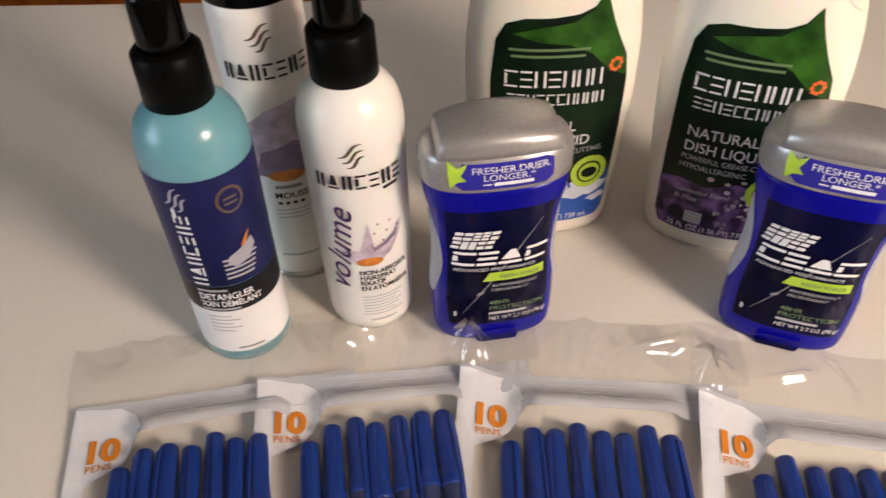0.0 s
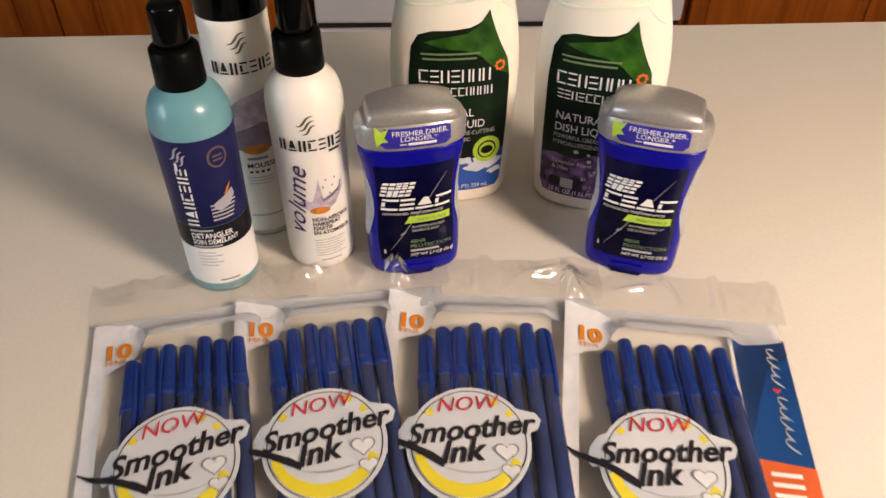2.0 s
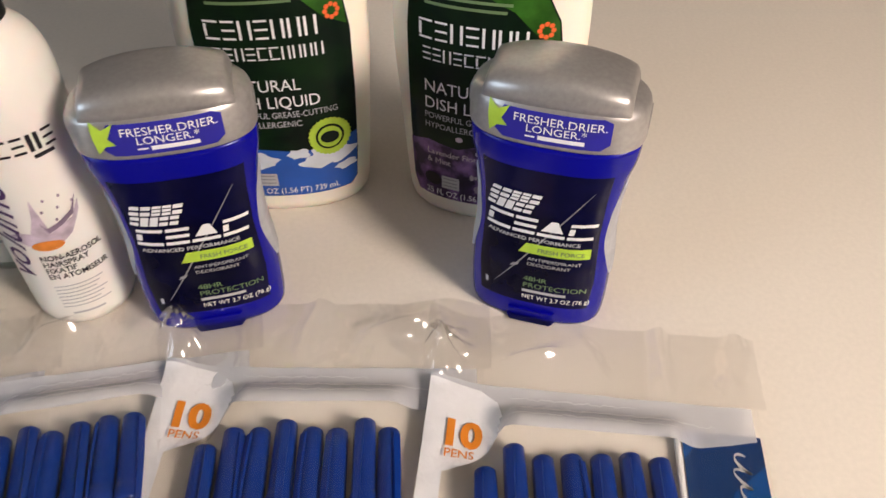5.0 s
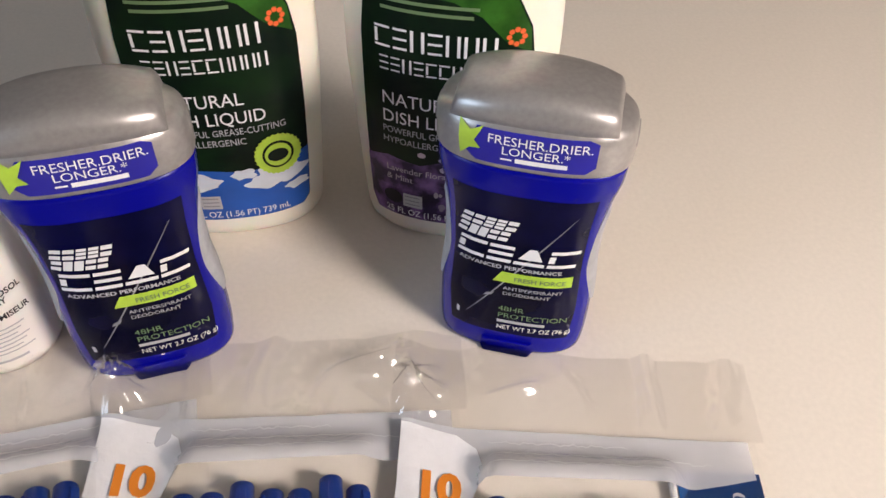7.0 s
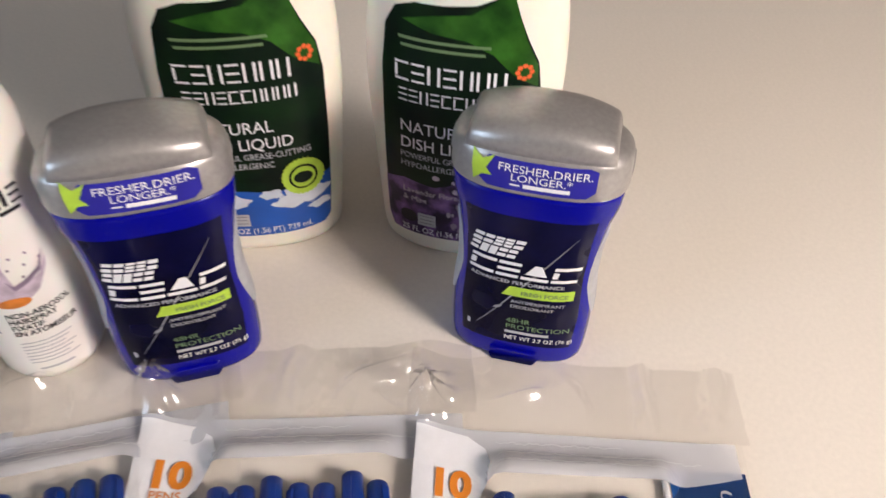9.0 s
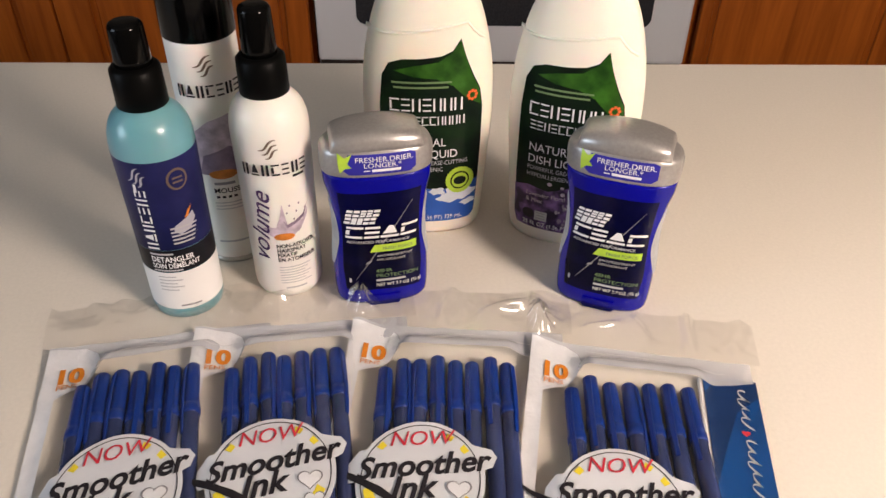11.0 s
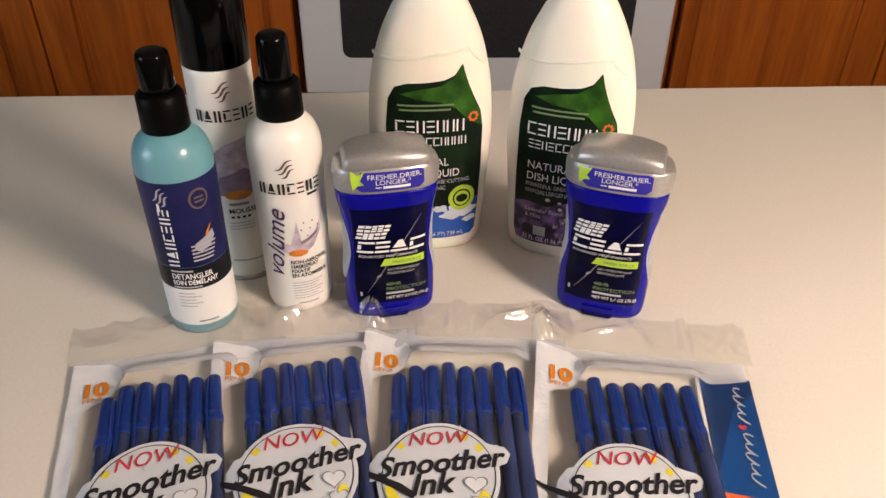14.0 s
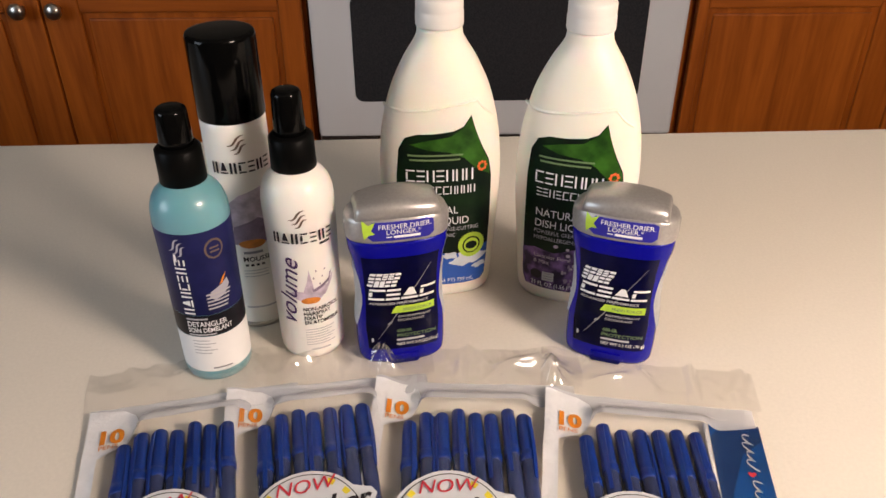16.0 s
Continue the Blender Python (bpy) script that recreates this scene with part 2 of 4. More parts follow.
def box(x0, x1, y0, y1, z0, z1, bevel=0.0, seg=2):
    bm = bmesh.new()
    bmesh.ops.create_cube(bm, size=1)
    for v in bm.verts:
        v.co = Vector(((x0 + x1) / 2 + v.co.x * (x1 - x0), (y0 + y1) / 2 + v.co.y * (y1 - y0), (z0 + z1) / 2 + v.co.z * (z1 - z0)))
    if bevel:
        bmesh.ops.bevel(bm, geom=bm.edges[:], offset=bevel, segments=seg, affect="EDGES", profile=0.5)
    return bm


def loft(rings, bm=None, caps=True):
    bm = bm or bmesh.new()
    vs = [[bm.verts.new(p) for p in ring] for ring in rings]
    n = len(vs[0])
    for a, b in zip(vs, vs[1:]):
        for i in range(n):
            bm.faces.new((a[i], a[(i + 1) % n], b[(i + 1) % n], b[i]))
    if caps:
        bm.faces.new(vs[0][::-1])
        bm.faces.new(vs[-1])
    return bm


def oval(a, b, z, n=2.0, count=64, cx=0.0, cy=0.0):
    ring = []
    for i in range(count):
        t = 2 * math.pi * i / count
        c, s = math.cos(t), math.sin(t)
        ring.append((cx + a * math.copysign(abs(c) ** (2 / n), c), cy + b * math.copysign(abs(s) ** (2 / n), s), z))
    return ring


def lathe(profile, count=56):
    return loft([oval(max(r, 1e-5), max(r, 1e-5), z, 2, count) for r, z in profile])


def smooth_profile(keys, count):
    """Rows of numbers, glided through the given rows by their last column."""
    keys = [tuple(k) for k in keys]
    out = []
    zs = [k[-1] for k in keys]
    for i in range(count):
        z = zs[0] + (zs[-1] - zs[0]) * i / (count - 1)
        out.append((*[curve_at(keys, z, c) for c in range(len(keys[0]) - 1)], z))
    return out


def curve_at(keys, z, c):
    """A smooth curve through the rows: column c as a function of the last column."""
    zs = [k[-1] for k in keys]
    z = min(max(z, zs[0]), zs[-1])
    i = max(j for j in range(len(zs) - 1) if zs[j] <= z)
    p1, p2 = keys[i], keys[i + 1]
    h = p2[-1] - p1[-1]
    f = (z - p1[-1]) / h

    def slope(j):
        lo, hi = max(0, j - 1), min(len(keys) - 1, j + 1)
        d = (keys[hi][c] - keys[lo][c]) / (keys[hi][-1] - keys[lo][-1])
        if lo < j < hi and (keys[hi][c] - keys[j][c]) * (keys[j][c] - keys[lo][c]) <= 0:
            d = 0
        return d

    m1, m2 = slope(i) * h, slope(i + 1) * h
    return ((2 * f**3 - 3 * f**2 + 1) * p1[c] + (f**3 - 2 * f**2 + f) * m1 + (-2 * f**3 + 3 * f**2) * p2[c] + (f**3 - f**2) * m2)


def on_round(radius, lift=0.0003, turn=0.0):
    """A map of a flat print onto the front of a round body: u round it, v up. radius: a function of the height."""
    def go(u, v, up=0.0):
        r0 = radius(v)
        a = u / r0 + turn
        r = r0 + lift + up
        return (r * math.sin(a), -r * math.cos(a), v)
    return go


def on_oval(keys, lift=0.0003):
    """A map of a flat print onto the front of an oval body with rows (a, b, n, z)."""
    def go(u, v, up=0.0):
        a, b, n = (curve_at(keys, v, c) for c in range(3))
        x = min(abs(u / a), 0.999)
        return (u, -b * (1 - x**n) ** (1 / n) - lift - up, v)
    return go


def on_flat(u, v, up=0.0):
    return (u, v, 0.0003 + up)


def sheet_on(points, go, up=0.0, step=0.004):
    """A printed patch with this outline, laid on a surface."""
    bm = bmesh.new()
    f = bm.faces.new([bm.verts.new((x, y, 0)) for x, y in points])
    bm.normal_update()
    if f.normal.z < 0:
        f.normal_flip()
    xs, ys = [p[0] for p in points], [p[1] for p in points]
    for axis, lo, hi in ((0, min(xs), max(xs)), (1, min(ys), max(ys))):
        k = math.ceil(lo / step)
        while k * step < hi:
            co, no = [0, 0, 0], [0, 0, 0]
            co[axis], no[axis] = k * step, 1
            bmesh.ops.bisect_plane(bm, geom=bm.verts[:] + bm.edges[:] + bm.faces[:], plane_co=co, plane_no=no, dist=1e-7)
            k += 1
    for v in bm.verts:
        v.co = go(v.co.x, v.co.y, up)
    return bm


def rect(x0, x1, y0, y1, lean=0.0):
    k = lean * (y1 - y0)
    return [(x0, y0), (x1, y0), (x1 + k, y1), (x0 + k, y1)]


def disc(cx, cy, a, b=None, n=40, jag=0.0, teeth=0):
    b = b or a
    return [(cx + a * (1 + (jag if teeth and i % 2 else 0)) * math.cos(2 * math.pi * i / n), cy + b * (1 + (jag if teeth and i % 2 else 0)) * math.sin(2 * math.pi * i / n)) for i in range(n)]


def ribbon(points, width):
    """The outline of a stroke through the points, thin at both ends."""
    left, right = [], []
    for i, (x, y) in enumerate(points):
        a, b = points[max(0, i - 1)], points[min(len(points) - 1, i + 1)]
        dx, dy = b[0] - a[0], b[1] - a[1]
        d = math.hypot(dx, dy) or 1
        w = width / 2 * (0.25 + 0.75 * math.sin(math.pi * i / (len(points) - 1)))
        left.append((x - dy / d * w, y + dx / d * w))
        right.append((x + dy / d * w, y - dx / d * w))
    return left + right[::-1]


def ring_sheet(points, cx, cy, k, go, up=0.0):
    """A closed line round a shape, laid on a surface: between its outline and the same shrunk by k."""
    bm = bmesh.new()
    outer = [bm.verts.new(go(x, y, up)) for x, y in points]
    inner = [bm.verts.new(go(cx + (x - cx) * k, cy + (y - cy) * k, up)) for x, y in points]
    n = len(points)
    for i in range(n):
        bm.faces.new((outer[i], outer[(i + 1) % n], inner[(i + 1) % n], inner[i]))
    return bm


def text_on(words, size, x, y, go, mat, parent, align="LEFT", lean=0.0, turn=0.0, wide=1.0, bold=0.0, up=0.0002, name="print"):
    """Words in the built-in font, laid on a surface with their baseline at (x, y)."""
    cu = bpy.data.curves.new("words", "FONT")
    cu.body, cu.size, cu.align_x, cu.shear, cu.offset, cu.resolution_u = words, size, align, lean, bold * size, 3
    ob = bpy.data.objects.new("words", cu)
    scene.collection.objects.link(ob)
    me = bpy.data.meshes.new_from_object(ob.evaluated_get(bpy.context.evaluated_depsgraph_get()))
    bpy.data.objects.remove(ob)
    bm = bmesh.new()
    bm.from_mesh(me)
    bpy.data.meshes.remove(me)
    c, s = math.cos(radians(turn)), math.sin(radians(turn))
    for v in bm.verts:
        a, b = v.co.x * wide, v.co.y
        v.co = go(x + a * c - b * s, y + a * s + b * c, up)
    return part(name, bm, mat, parent, smooth=False)


def bars_on(rows, go, mat, parent, up=0.0002, name="small_print", step=0.004):
    """Unreadable small print: one plain bar for each (x0, x1, y0, y1)."""
    for row in rows:
        part(name, sheet_on(rect(*row), go, up, step), mat, parent, smooth=False)


def wordmark_on(kinds, x, y, w, h, stroke, go, mat, parent, lean=0.0, turn=0.0, gap=0.16, name="logo_shape", up=0.0006):
    """A wordmark drawn as a row of plain bars, blocks, wedges and posts of its size and weight."""
    c, s = math.cos(radians(turn)), math.sin(radians(turn))
    span = {"p": 0.9, "b": 0.9, "q": 1.0, "w": 1.1}
    unit = w / (sum(span[k] for k in kinds) + gap * (len(kinds) - 1))
    x0 = 0.0
    for kind in kinds:
        a, t = span[kind] * unit, stroke
        if kind == "p":  # two posts
            shapes = [rect(0, t * 1.3, 0, h), rect(a - t * 1.3, a, 0, h)]
        elif kind == "b":  # three level bars
            shapes = [rect(0, a, k, k + t) for k in (0, h / 2 - t / 2, h - t)]
        elif kind == "w":  # solid wedge with a level bar under it
            shapes = [[(a * 0.1, t * 1.8), (a * 0.9, t * 1.8), (a * 0.62, h), (a * 0.38, h)], rect(0, a, 0, t)]
        else:  # upper and lower block
            shapes = [rect(0, a, 0, h * 0.5 - t * 0.4), rect(0, a, h * 0.5 + t * 0.4, h)] if t > 0.2 * h else [rect(0, a, 0, t), rect(0, a, h - t, h), rect(0, t * 1.3, t * 1.6, h - t * 1.6)]
        for pts in shapes:
            part(name, sheet_on([(x + (x0 + p + lean * r) * c - r * s, y + (x0 + p + lean * r) * s + r * c) for p, r in pts], go, up), mat, parent, smooth=False)
        x0 += a + gap * unit


def scrawl_on(x, y, w, h, loops, width, go, mat, parent, turn=0.0, up=0.0018, name="logo_stroke"):
    """A brushed flourish: one looping stroke."""
    c, s = math.cos(radians(turn)), math.sin(radians(turn))
    pts = []
    n = loops * 10
    for i in range(n + 1):
        a = 2 * math.pi * loops * i / n
        p, q = w * i / n - 0.22 * w / loops * math.sin(a + 0.6), h / 2 - h / 2 * math.cos(a) * (0.75 + 0.25 * math.cos(a * 0.37))
        p += 0.35 * q
        pts.append((x + p * c - q * s, y + p * s + q * c))
    for a, b in zip(pts[::5], pts[5::5]):
        k = pts.index(a)
        part(name, sheet_on(ribbon(pts[k:k + 6], width), go, up), mat, parent, smooth=False)


def swirl_on(cx, cy, size, go, mat, parent, turn=0.0):
    """Three curved strokes, one over the other."""
    c, s = math.cos(radians(turn)), math.sin(radians(turn))
    for k in range(3):
        pts = []
        for i in range(13):
            f = i / 12 - 0.5
            px = size * (f * (1.0 - 0.12 * k))
            py = size * (0.12 * math.sin(f * 2.6) + 0.07 * math.sin(f * 6.5) + 0.27 * (1 - k))
            pts.append((cx + px * c - py * s, cy + px * s + py * c))
        part("emblem_stroke", sheet_on(ribbon(pts, size * 0.12), go, 0.0002), mat, parent, smooth=False)


# ---- the room ----
X0, X1, Y0, Y1, Z0, Z1 = -2.2, 2.6, -2.2, 2.22, -0.91, 1.5


def structure(name, bm, mat, label):
    return tagged(link(name, bm, mat, smooth=False), label, "", "", "structure")


structure("floor", box(X0 - 0.1, X1 + 0.1, Y0 - 0.1, Y1 + 0.1, Z0 - 0.1, Z0), FLOORM, "brown vinyl kitchen floor")
structure("ceiling", box(X0 - 0.1, X1 + 0.1, Y0 - 0.1, Y1 + 0.1, Z1, Z1 + 0.1), CEIL, "unseen kitchen ceiling, greyed to cut bounced light")
structure("wall_north", box(X0 - 0.1, X1 + 0.1, Y1, Y1 + 0.1, Z0, Z1), WALL, "unseen wall behind the cabinets, darkened to cut bounced light")
structure("wall_south", box(X0 - 0.1, X1 + 0.1, Y0 - 0.1, Y0, Z0, Z1), WALL, "unseen kitchen wall, darkened to cut bounced light")
structure("wall_east", box(X1, X1 + 0.1, Y0, Y1, Z0, Z1), WALL, "unseen kitchen wall, darkened to cut bounced light")
# west wall with the window's opening
wy0, wy1, wz0, wz1 = -1.3, -0.1, 0.2, 1.3
bm = bmesh.new()
for a in ((Y0, wy0, Z0, Z1), (wy1, Y1, Z0, Z1), (wy0, wy1, Z0, wz0), (wy0, wy1, wz1, Z1)):
    b2 = box(X0 - 0.1, X0, *a)
    me = bpy.data.meshes.new("piece")
    b2.to_mesh(me)
    bm.from_mesh(me)
    b2.free()
structure("wall_west", bm, WALL, "unseen wall with a window, darkened to cut bounced light")
win = tagged(new("window_1"), "white framed kitchen window in daylight", "window", "", "structure")
win.location = (X0, 0, 0)
for a in ((wy0, wy0 + 0.05, wz0, wz1), (wy1 - 0.05, wy1, wz0, wz1), (wy0 + 0.05, wy1 - 0.05, wz0, wz0 + 0.05), (wy0 + 0.05, wy1 - 0.05, wz1 - 0.05, wz1), (-0.72, -0.68, wz0 + 0.05, wz1 - 0.05)):
    part("window_frame", box(-0.08, -0.02, *a, 0.004), ENAMEL, win, smooth=False)
pane = part("pane", box(-0.052, -0.048, wy0 + 0.05, wy1 - 0.05, wz0 + 0.05, wz1 - 0.05), PANE, win, smooth=False)
pane.visible_shadow = False

# ---- the counter ----
counter = tagged(new("kitchen_counter"), "cream laminate kitchen counter with a square edge", "counter")
counter.matrix_world = pose(0.1, 0.7407, 0, 0, 0, 1.30)
part("worktop", box(-1.7, 1.9, -0.72, 0, -0.04, 0, 0.002), LAMINATE, counter, "cream speckled laminate worktop", smooth=False)
part("base", box(-1.68, 1.88, -0.66, -0.04, -0.905, -0.0405), WOOD, counter, "stained oak panelled base", smooth=False)


# ---- the wall of cabinets and the range ----
FY = 1.585


def panelled_door(parent, x0, x1, z0, z1, stile_l, stile_r, rail):
    door = part("door", box(x0, x1, -0.012, 0, z0, z1, 0.002), WOOD, parent, smooth=False)
    part("stile", box(x0, x0 + stile_l, -0.021, -0.0121, z0, z1, 0.003), WOOD, door, smooth=False)
    part("stile", box(x1 - stile_r, x1, -0.021, -0.0121, z0, z1, 0.003), WOOD, door, smooth=False)
    part("rail", box(x0 + stile_l, x1 - stile_r, -0.020, -0.0121, z0, z0 + rail, 0.003), WOODH, door, smooth=False)
    part("rail", box(x0 + stile_l, x1 - stile_r, -0.020, -0.0121, z1 - rail, z1, 0.003), WOODH, door, smooth=False)
    part("panel", box(x0 + stile_l + 0.012, x1 - stile_r - 0.012, -0.0165, -0.0121, z0 + rail + 0.012, z1 - rail - 0.012, 0.004), WOOD, door, smooth=False)
    return door


def knob(parent, x, z):
    bm = lathe([(0.004, 0), (0.0075, 0.001), (0.006, 0.004), (0.005, 0.010), (0.006, 0.014), (0.013, 0.018), (0.0165, 0.022), (0.0155, 0.027), (0.010, 0.031), (0.0, 0.0325)], 28)
    ob = part("knob", bm, NICKEL, parent, "round satin nickel knob")
    ob.location, ob.rotation_euler = (x, -0.0212, z), (radians(90), 0, 0)


def cabinet(x0, x1, doors, label):
    cab = tagged(new("base_cabinet"), label, "cabinet", "base cabinets")
    cab.location = (0, FY, 0)
    part("body", box(x0, x1, 0.0125, 0.60, -0.905, -0.04), WOOD, cab, smooth=False)
    part("toe_kick", box(x0, x1, 0.004, 0.012, -0.905, -0.81), GAP, cab, smooth=False)
    for d in doors:
        panelled_door(cab, *d[:2], -0.80, -0.05, *d[2:4], 0.06)
        for k in d[4:]:
            knob(cab, *k)
    return cab


cabinet(-1.40, -0.143, [(-1.345, -0.657, 0.07, 0.07, (-0.692, -0.100)), (-0.653, -0.149, 0.072, 0.045, (-0.622, -0.100))],
        "stained oak base cabinet with two doors and round knobs")
cabinet(0.623, 2.0, [(0.634, 1.069, 0.022, 0.07), (1.073, 1.54, 0.07, 0.07)], "stained oak base cabinet with panelled doors")
for x0, x1, label in ((-1.42, -0.142, "cream laminate worktop over the cabinets"), (0.622, 2.0, "cream laminate worktop over oak cabinets")):
    tagged(link("back_worktop", box(x0, x1, FY - 0.03, Y1 - 0.002, -0.0395, 0, 0.003), LAMINATE, smooth=False), label, "worktop")

oven = tagged(new("kitchen_range"), "white enamel kitchen range with a dark oven window", "range")
oven.location = (0, FY, 0)
OX0, OX1 = -0.137, 0.617
part("body", box(OX0, OX1, 0.0, 0.62, -0.88, -0.012, 0.004), ENAMEL, oven, smooth=False)
odoor = part("oven_door", box(OX0 + 0.004, OX1 - 0.004, -0.035, -0.002, -0.372, -0.040, 0.006), ENAMEL, oven, "white enamel oven door", smooth=False)


def rounded_rect(x0, x1, z0, z1, r, n=8):
    pts = []
    for cx, cz, a0 in ((x1 - r, z1 - r, 0), (x0 + r, z1 - r, 90), (x0 + r, z0 + r, 180), (x1 - r, z0 + r, 270)):
        for i in range(n + 1):
            a = radians(a0 + 90 * i / n)
            pts.append((cx + r * math.cos(a), cz + r * math.sin(a)))
    return pts


pts = rounded_rect(-0.051, 0.532, -0.292, -0.075, 0.018)
part("oven_window", loft([[(x, -0.0355, z) for x, z in pts], [(x, -0.0375, z) for x, z in pts]]), OVENGLASS, odoor, "dark glass oven window", smooth=False)
# solid dark strip painting the shade between oven door and drawer
part("drawer_gap_shade", box(OX0 + 0.006, OX1 - 0.006, -0.022, -0.0005, -0.3858, -0.3722), GAP, oven, "dark strip, painted shade in the gap over the drawer", smooth=False)
part("oven_drawer", box(OX0 + 0.004, OX1 - 0.004, -0.033, -0.002, -0.872, -0.386, 0.006), ENAMEL, oven, smooth=False)
hb = bmesh.new()
bmesh.ops.create_cone(hb, segments=20, radius1=0.011, radius2=0.011, depth=0.6, cap_ends=True, matrix=pose(0.240, -0.075, -0.056, 0, 90, 0))
part("handle", hb, ENAMEL, odoor)
for x in (-0.03, 0.51):
    part("handle_post", box(x - 0.01, x + 0.01, -0.07, -0.0355, -0.066, -0.046, 0.003), ENAMEL, odoor, smooth=False)
part("control_panel", box(OX0 + 0.002, OX1 - 0.002, -0.03, 0.0, -0.036, -0.012, 0.005), ENAMEL, oven, smooth=False)
part("cooktop", box(OX0, OX1, -0.03, 0.62, -0.011, 0.004, 0.003), ENAMEL, oven, smooth=False)

lamp = tagged(new("pendant_lamp"), "frosted glass pendant lamp, switched on", "lamp")
lamp.location = (LAMP[0], LAMP[1], LAMP[2])
part("ceiling_plate", lathe([(0.05, Z1 - LAMP[2] - 0.03), (0.055, Z1 - LAMP[2] - 0.02), (0.055, Z1 - LAMP[2] - 0.0005)], 32), NICKEL, lamp)
part("rod", lathe([(0.006, 0.09), (0.006, Z1 - LAMP[2] - 0.025)], 12), NICKEL, lamp)
part("holder", lathe([(0.0, 0.070), (0.03, 0.072), (0.03, 0.085), (0.012, 0.10), (0.0, 0.102)], 24), NICKEL, lamp)
shade = part("shade", lathe([(0.0, -0.145), (0.06, -0.135), (0.115, -0.09), (0.135, -0.02), (0.115, 0.045), (0.06, 0.07), (0.03, 0.0715)], 40), LAMPGLASS, lamp)


# ---- spray bottles and mousse can ----
def bottle_profile(keys, extra=()):
    return [(r, z) for r, z in smooth_profile(keys, 40)] + list(extra)


def spray_bottle(m, name, label, shell, keys, collar, cap):
    ob = empty(name, m, label, "spray bottle", "hair sprays")
    top = keys[-1][1]
    part("bottle", lathe([(0.0, 0.002), (keys[0][0] - 0.004, 0.0), (keys[0][0] - 0.0012, 0.0008)] + bottle_profile(keys)), shell, ob)
    (cr, cz0, cz1), (pr, pz1) = collar, cap
    part("collar", lathe([(cr - 0.001, cz0), (cr, cz0 + 0.0008), (cr - 0.0004, cz1 - 0.002), (cr - 0.0022, cz1), (pr + 0.0003, cz1 + 0.0004)]), BLACKM, ob, "matt black threaded collar")
    part("overcap", lathe([(pr + 0.0009, cz1 - 0.001), (pr + 0.0006, cz1 + 0.004), (pr, pz1 - 0.0025), (pr - 0.0008, pz1 - 0.0008), (pr - 0.0022, pz1), (0.0, pz1 - 0.0006)]), BLACKP, ob, "glossy black overcap")
    return ob


def wrap(go, u0, u1, v0, v1, mat, parent, name, label="", up=0.0, rnd=0.0):
    pts = rounded_rect(u0, u1, v0, v1, rnd, 5) if rnd else rect(u0, u1, v0, v1)
    return part(name, sheet_on(pts, go, up, 0.003), mat, parent, label)


TK = [(0.0205, 0.001), (0.0212, 0.004), (0.0214, 0.02), (0.0217, 0.06), (0.0222, 0.10), (0.0226, 0.118), (0.0222, 0.126), (0.0200, 0.134), (0.0160, 0.140), (0.0120, 0.1425), (0.0118, 0.1445)]
det = spray_bottle(pose(-0.0363, 0.3968, 0, 0, 0, 1.6) @ Matrix.Diagonal((0.99, 0.99, 0.945, 1)), "detangler_bottle", "teal plastic detangler spray bottle with a navy label", TEAL, TK, (0.0134, 0.1425, 0.166), (0.0088, 0.1895))
go = on_round(lambda v: curve_at(TK, v, 0), 0.0002, radians(13))
wrap(go, -0.052, 0.040, 0.0560, 0.1175, NAVY, det, "navy_label", "navy printed label")
wrap(go, -0.052, 0.040, 0.0390, 0.0558, BANDBLK, det, "black_band", "black label band")
wrap(go, -0.052, 0.040, 0.0090, 0.0388, LABELW, det, "white_label", "white label foot")
wordmark_on("pwpqbpb", -0.0070, 0.0575, 0.0420, 0.0066, 0.0010, go, INKW, det, turn=90, gap=0.3)
bars_on([(-0.0135, -0.0118, 0.0975, 0.1030)], go, INKW, det)
swirl_on(-0.0100, 0.1075, 0.0110, go, SILVERINK, det, 40)
part("seal", sheet_on(disc(0.0108, 0.1040, 0.0060, 0.0072, 28), go, 0.0002), BRONZE, det)
part("seal_centre", sheet_on(disc(0.0108, 0.1040, 0.0047, 0.0058, 24), go, 0.0004), NAVY, det)
bars_on([(0.0080, 0.0136, 0.1045 - k * 0.0028, 0.1058 - k * 0.0028) for k in range(2)], go, BRONZE, det, 0.0006)
drop = [(0.0030, 0.0690), (0.0065, 0.0665), (0.0125, 0.0685), (0.0165, 0.075), (0.0155, 0.080), (0.0115, 0.077), (0.0075, 0.075), (0.004, 0.073)]
part("drop_print", sheet_on(drop, go, 0.0002), SILVERINK, det)
part("flame_print", sheet_on([(0.010, 0.077), (0.0122, 0.0775), (0.0155, 0.0845), (0.0125, 0.0815)], go, 0.0003), ORANGE, det)
bars_on([(0.0012, 0.0165 - k * 0.0008, 0.0710 - k * 0.0027, 0.0722 - k * 0.0027) for k in range(5)], go, INKLG, det, 0.0004)
text_on("DETANGLER", 0.0056, -0.0140, 0.0472, go, INKW, det, bold=0.02, wide=0.78)
text_on("SOIN DÉMÊLANT", 0.0050, -0.0140, 0.0425, go, INKW, det, bold=0.02, wide=0.72)
bars_on([(-0.0140, -0.0005, 0.0525, 0.0538), (-0.0140, 0.0030, 0.0400, 0.0411)], go, INKLG, det)
bars_on([(-0.0125, -0.0020 + 0.0035 * (k % 2), 0.0350 - k * 0.0026, 0.0358 - k * 0.0026) for k in range(5)], go, INKLG, det)
bars_on([(-0.0030, 0.0090, 0.0115, 0.0127)], go, INKG, det)

HK = [(0.0195, 0.001), (0.0208, 0.004), (0.0212, 0.02), (0.0215, 0.06), (0.0220, 0.10), (0.0222, 0.114), (0.0216, 0.123), (0.0190, 0.131), (0.0145, 0.1365), (0.0120, 0.138), (0.0118, 0.140)]
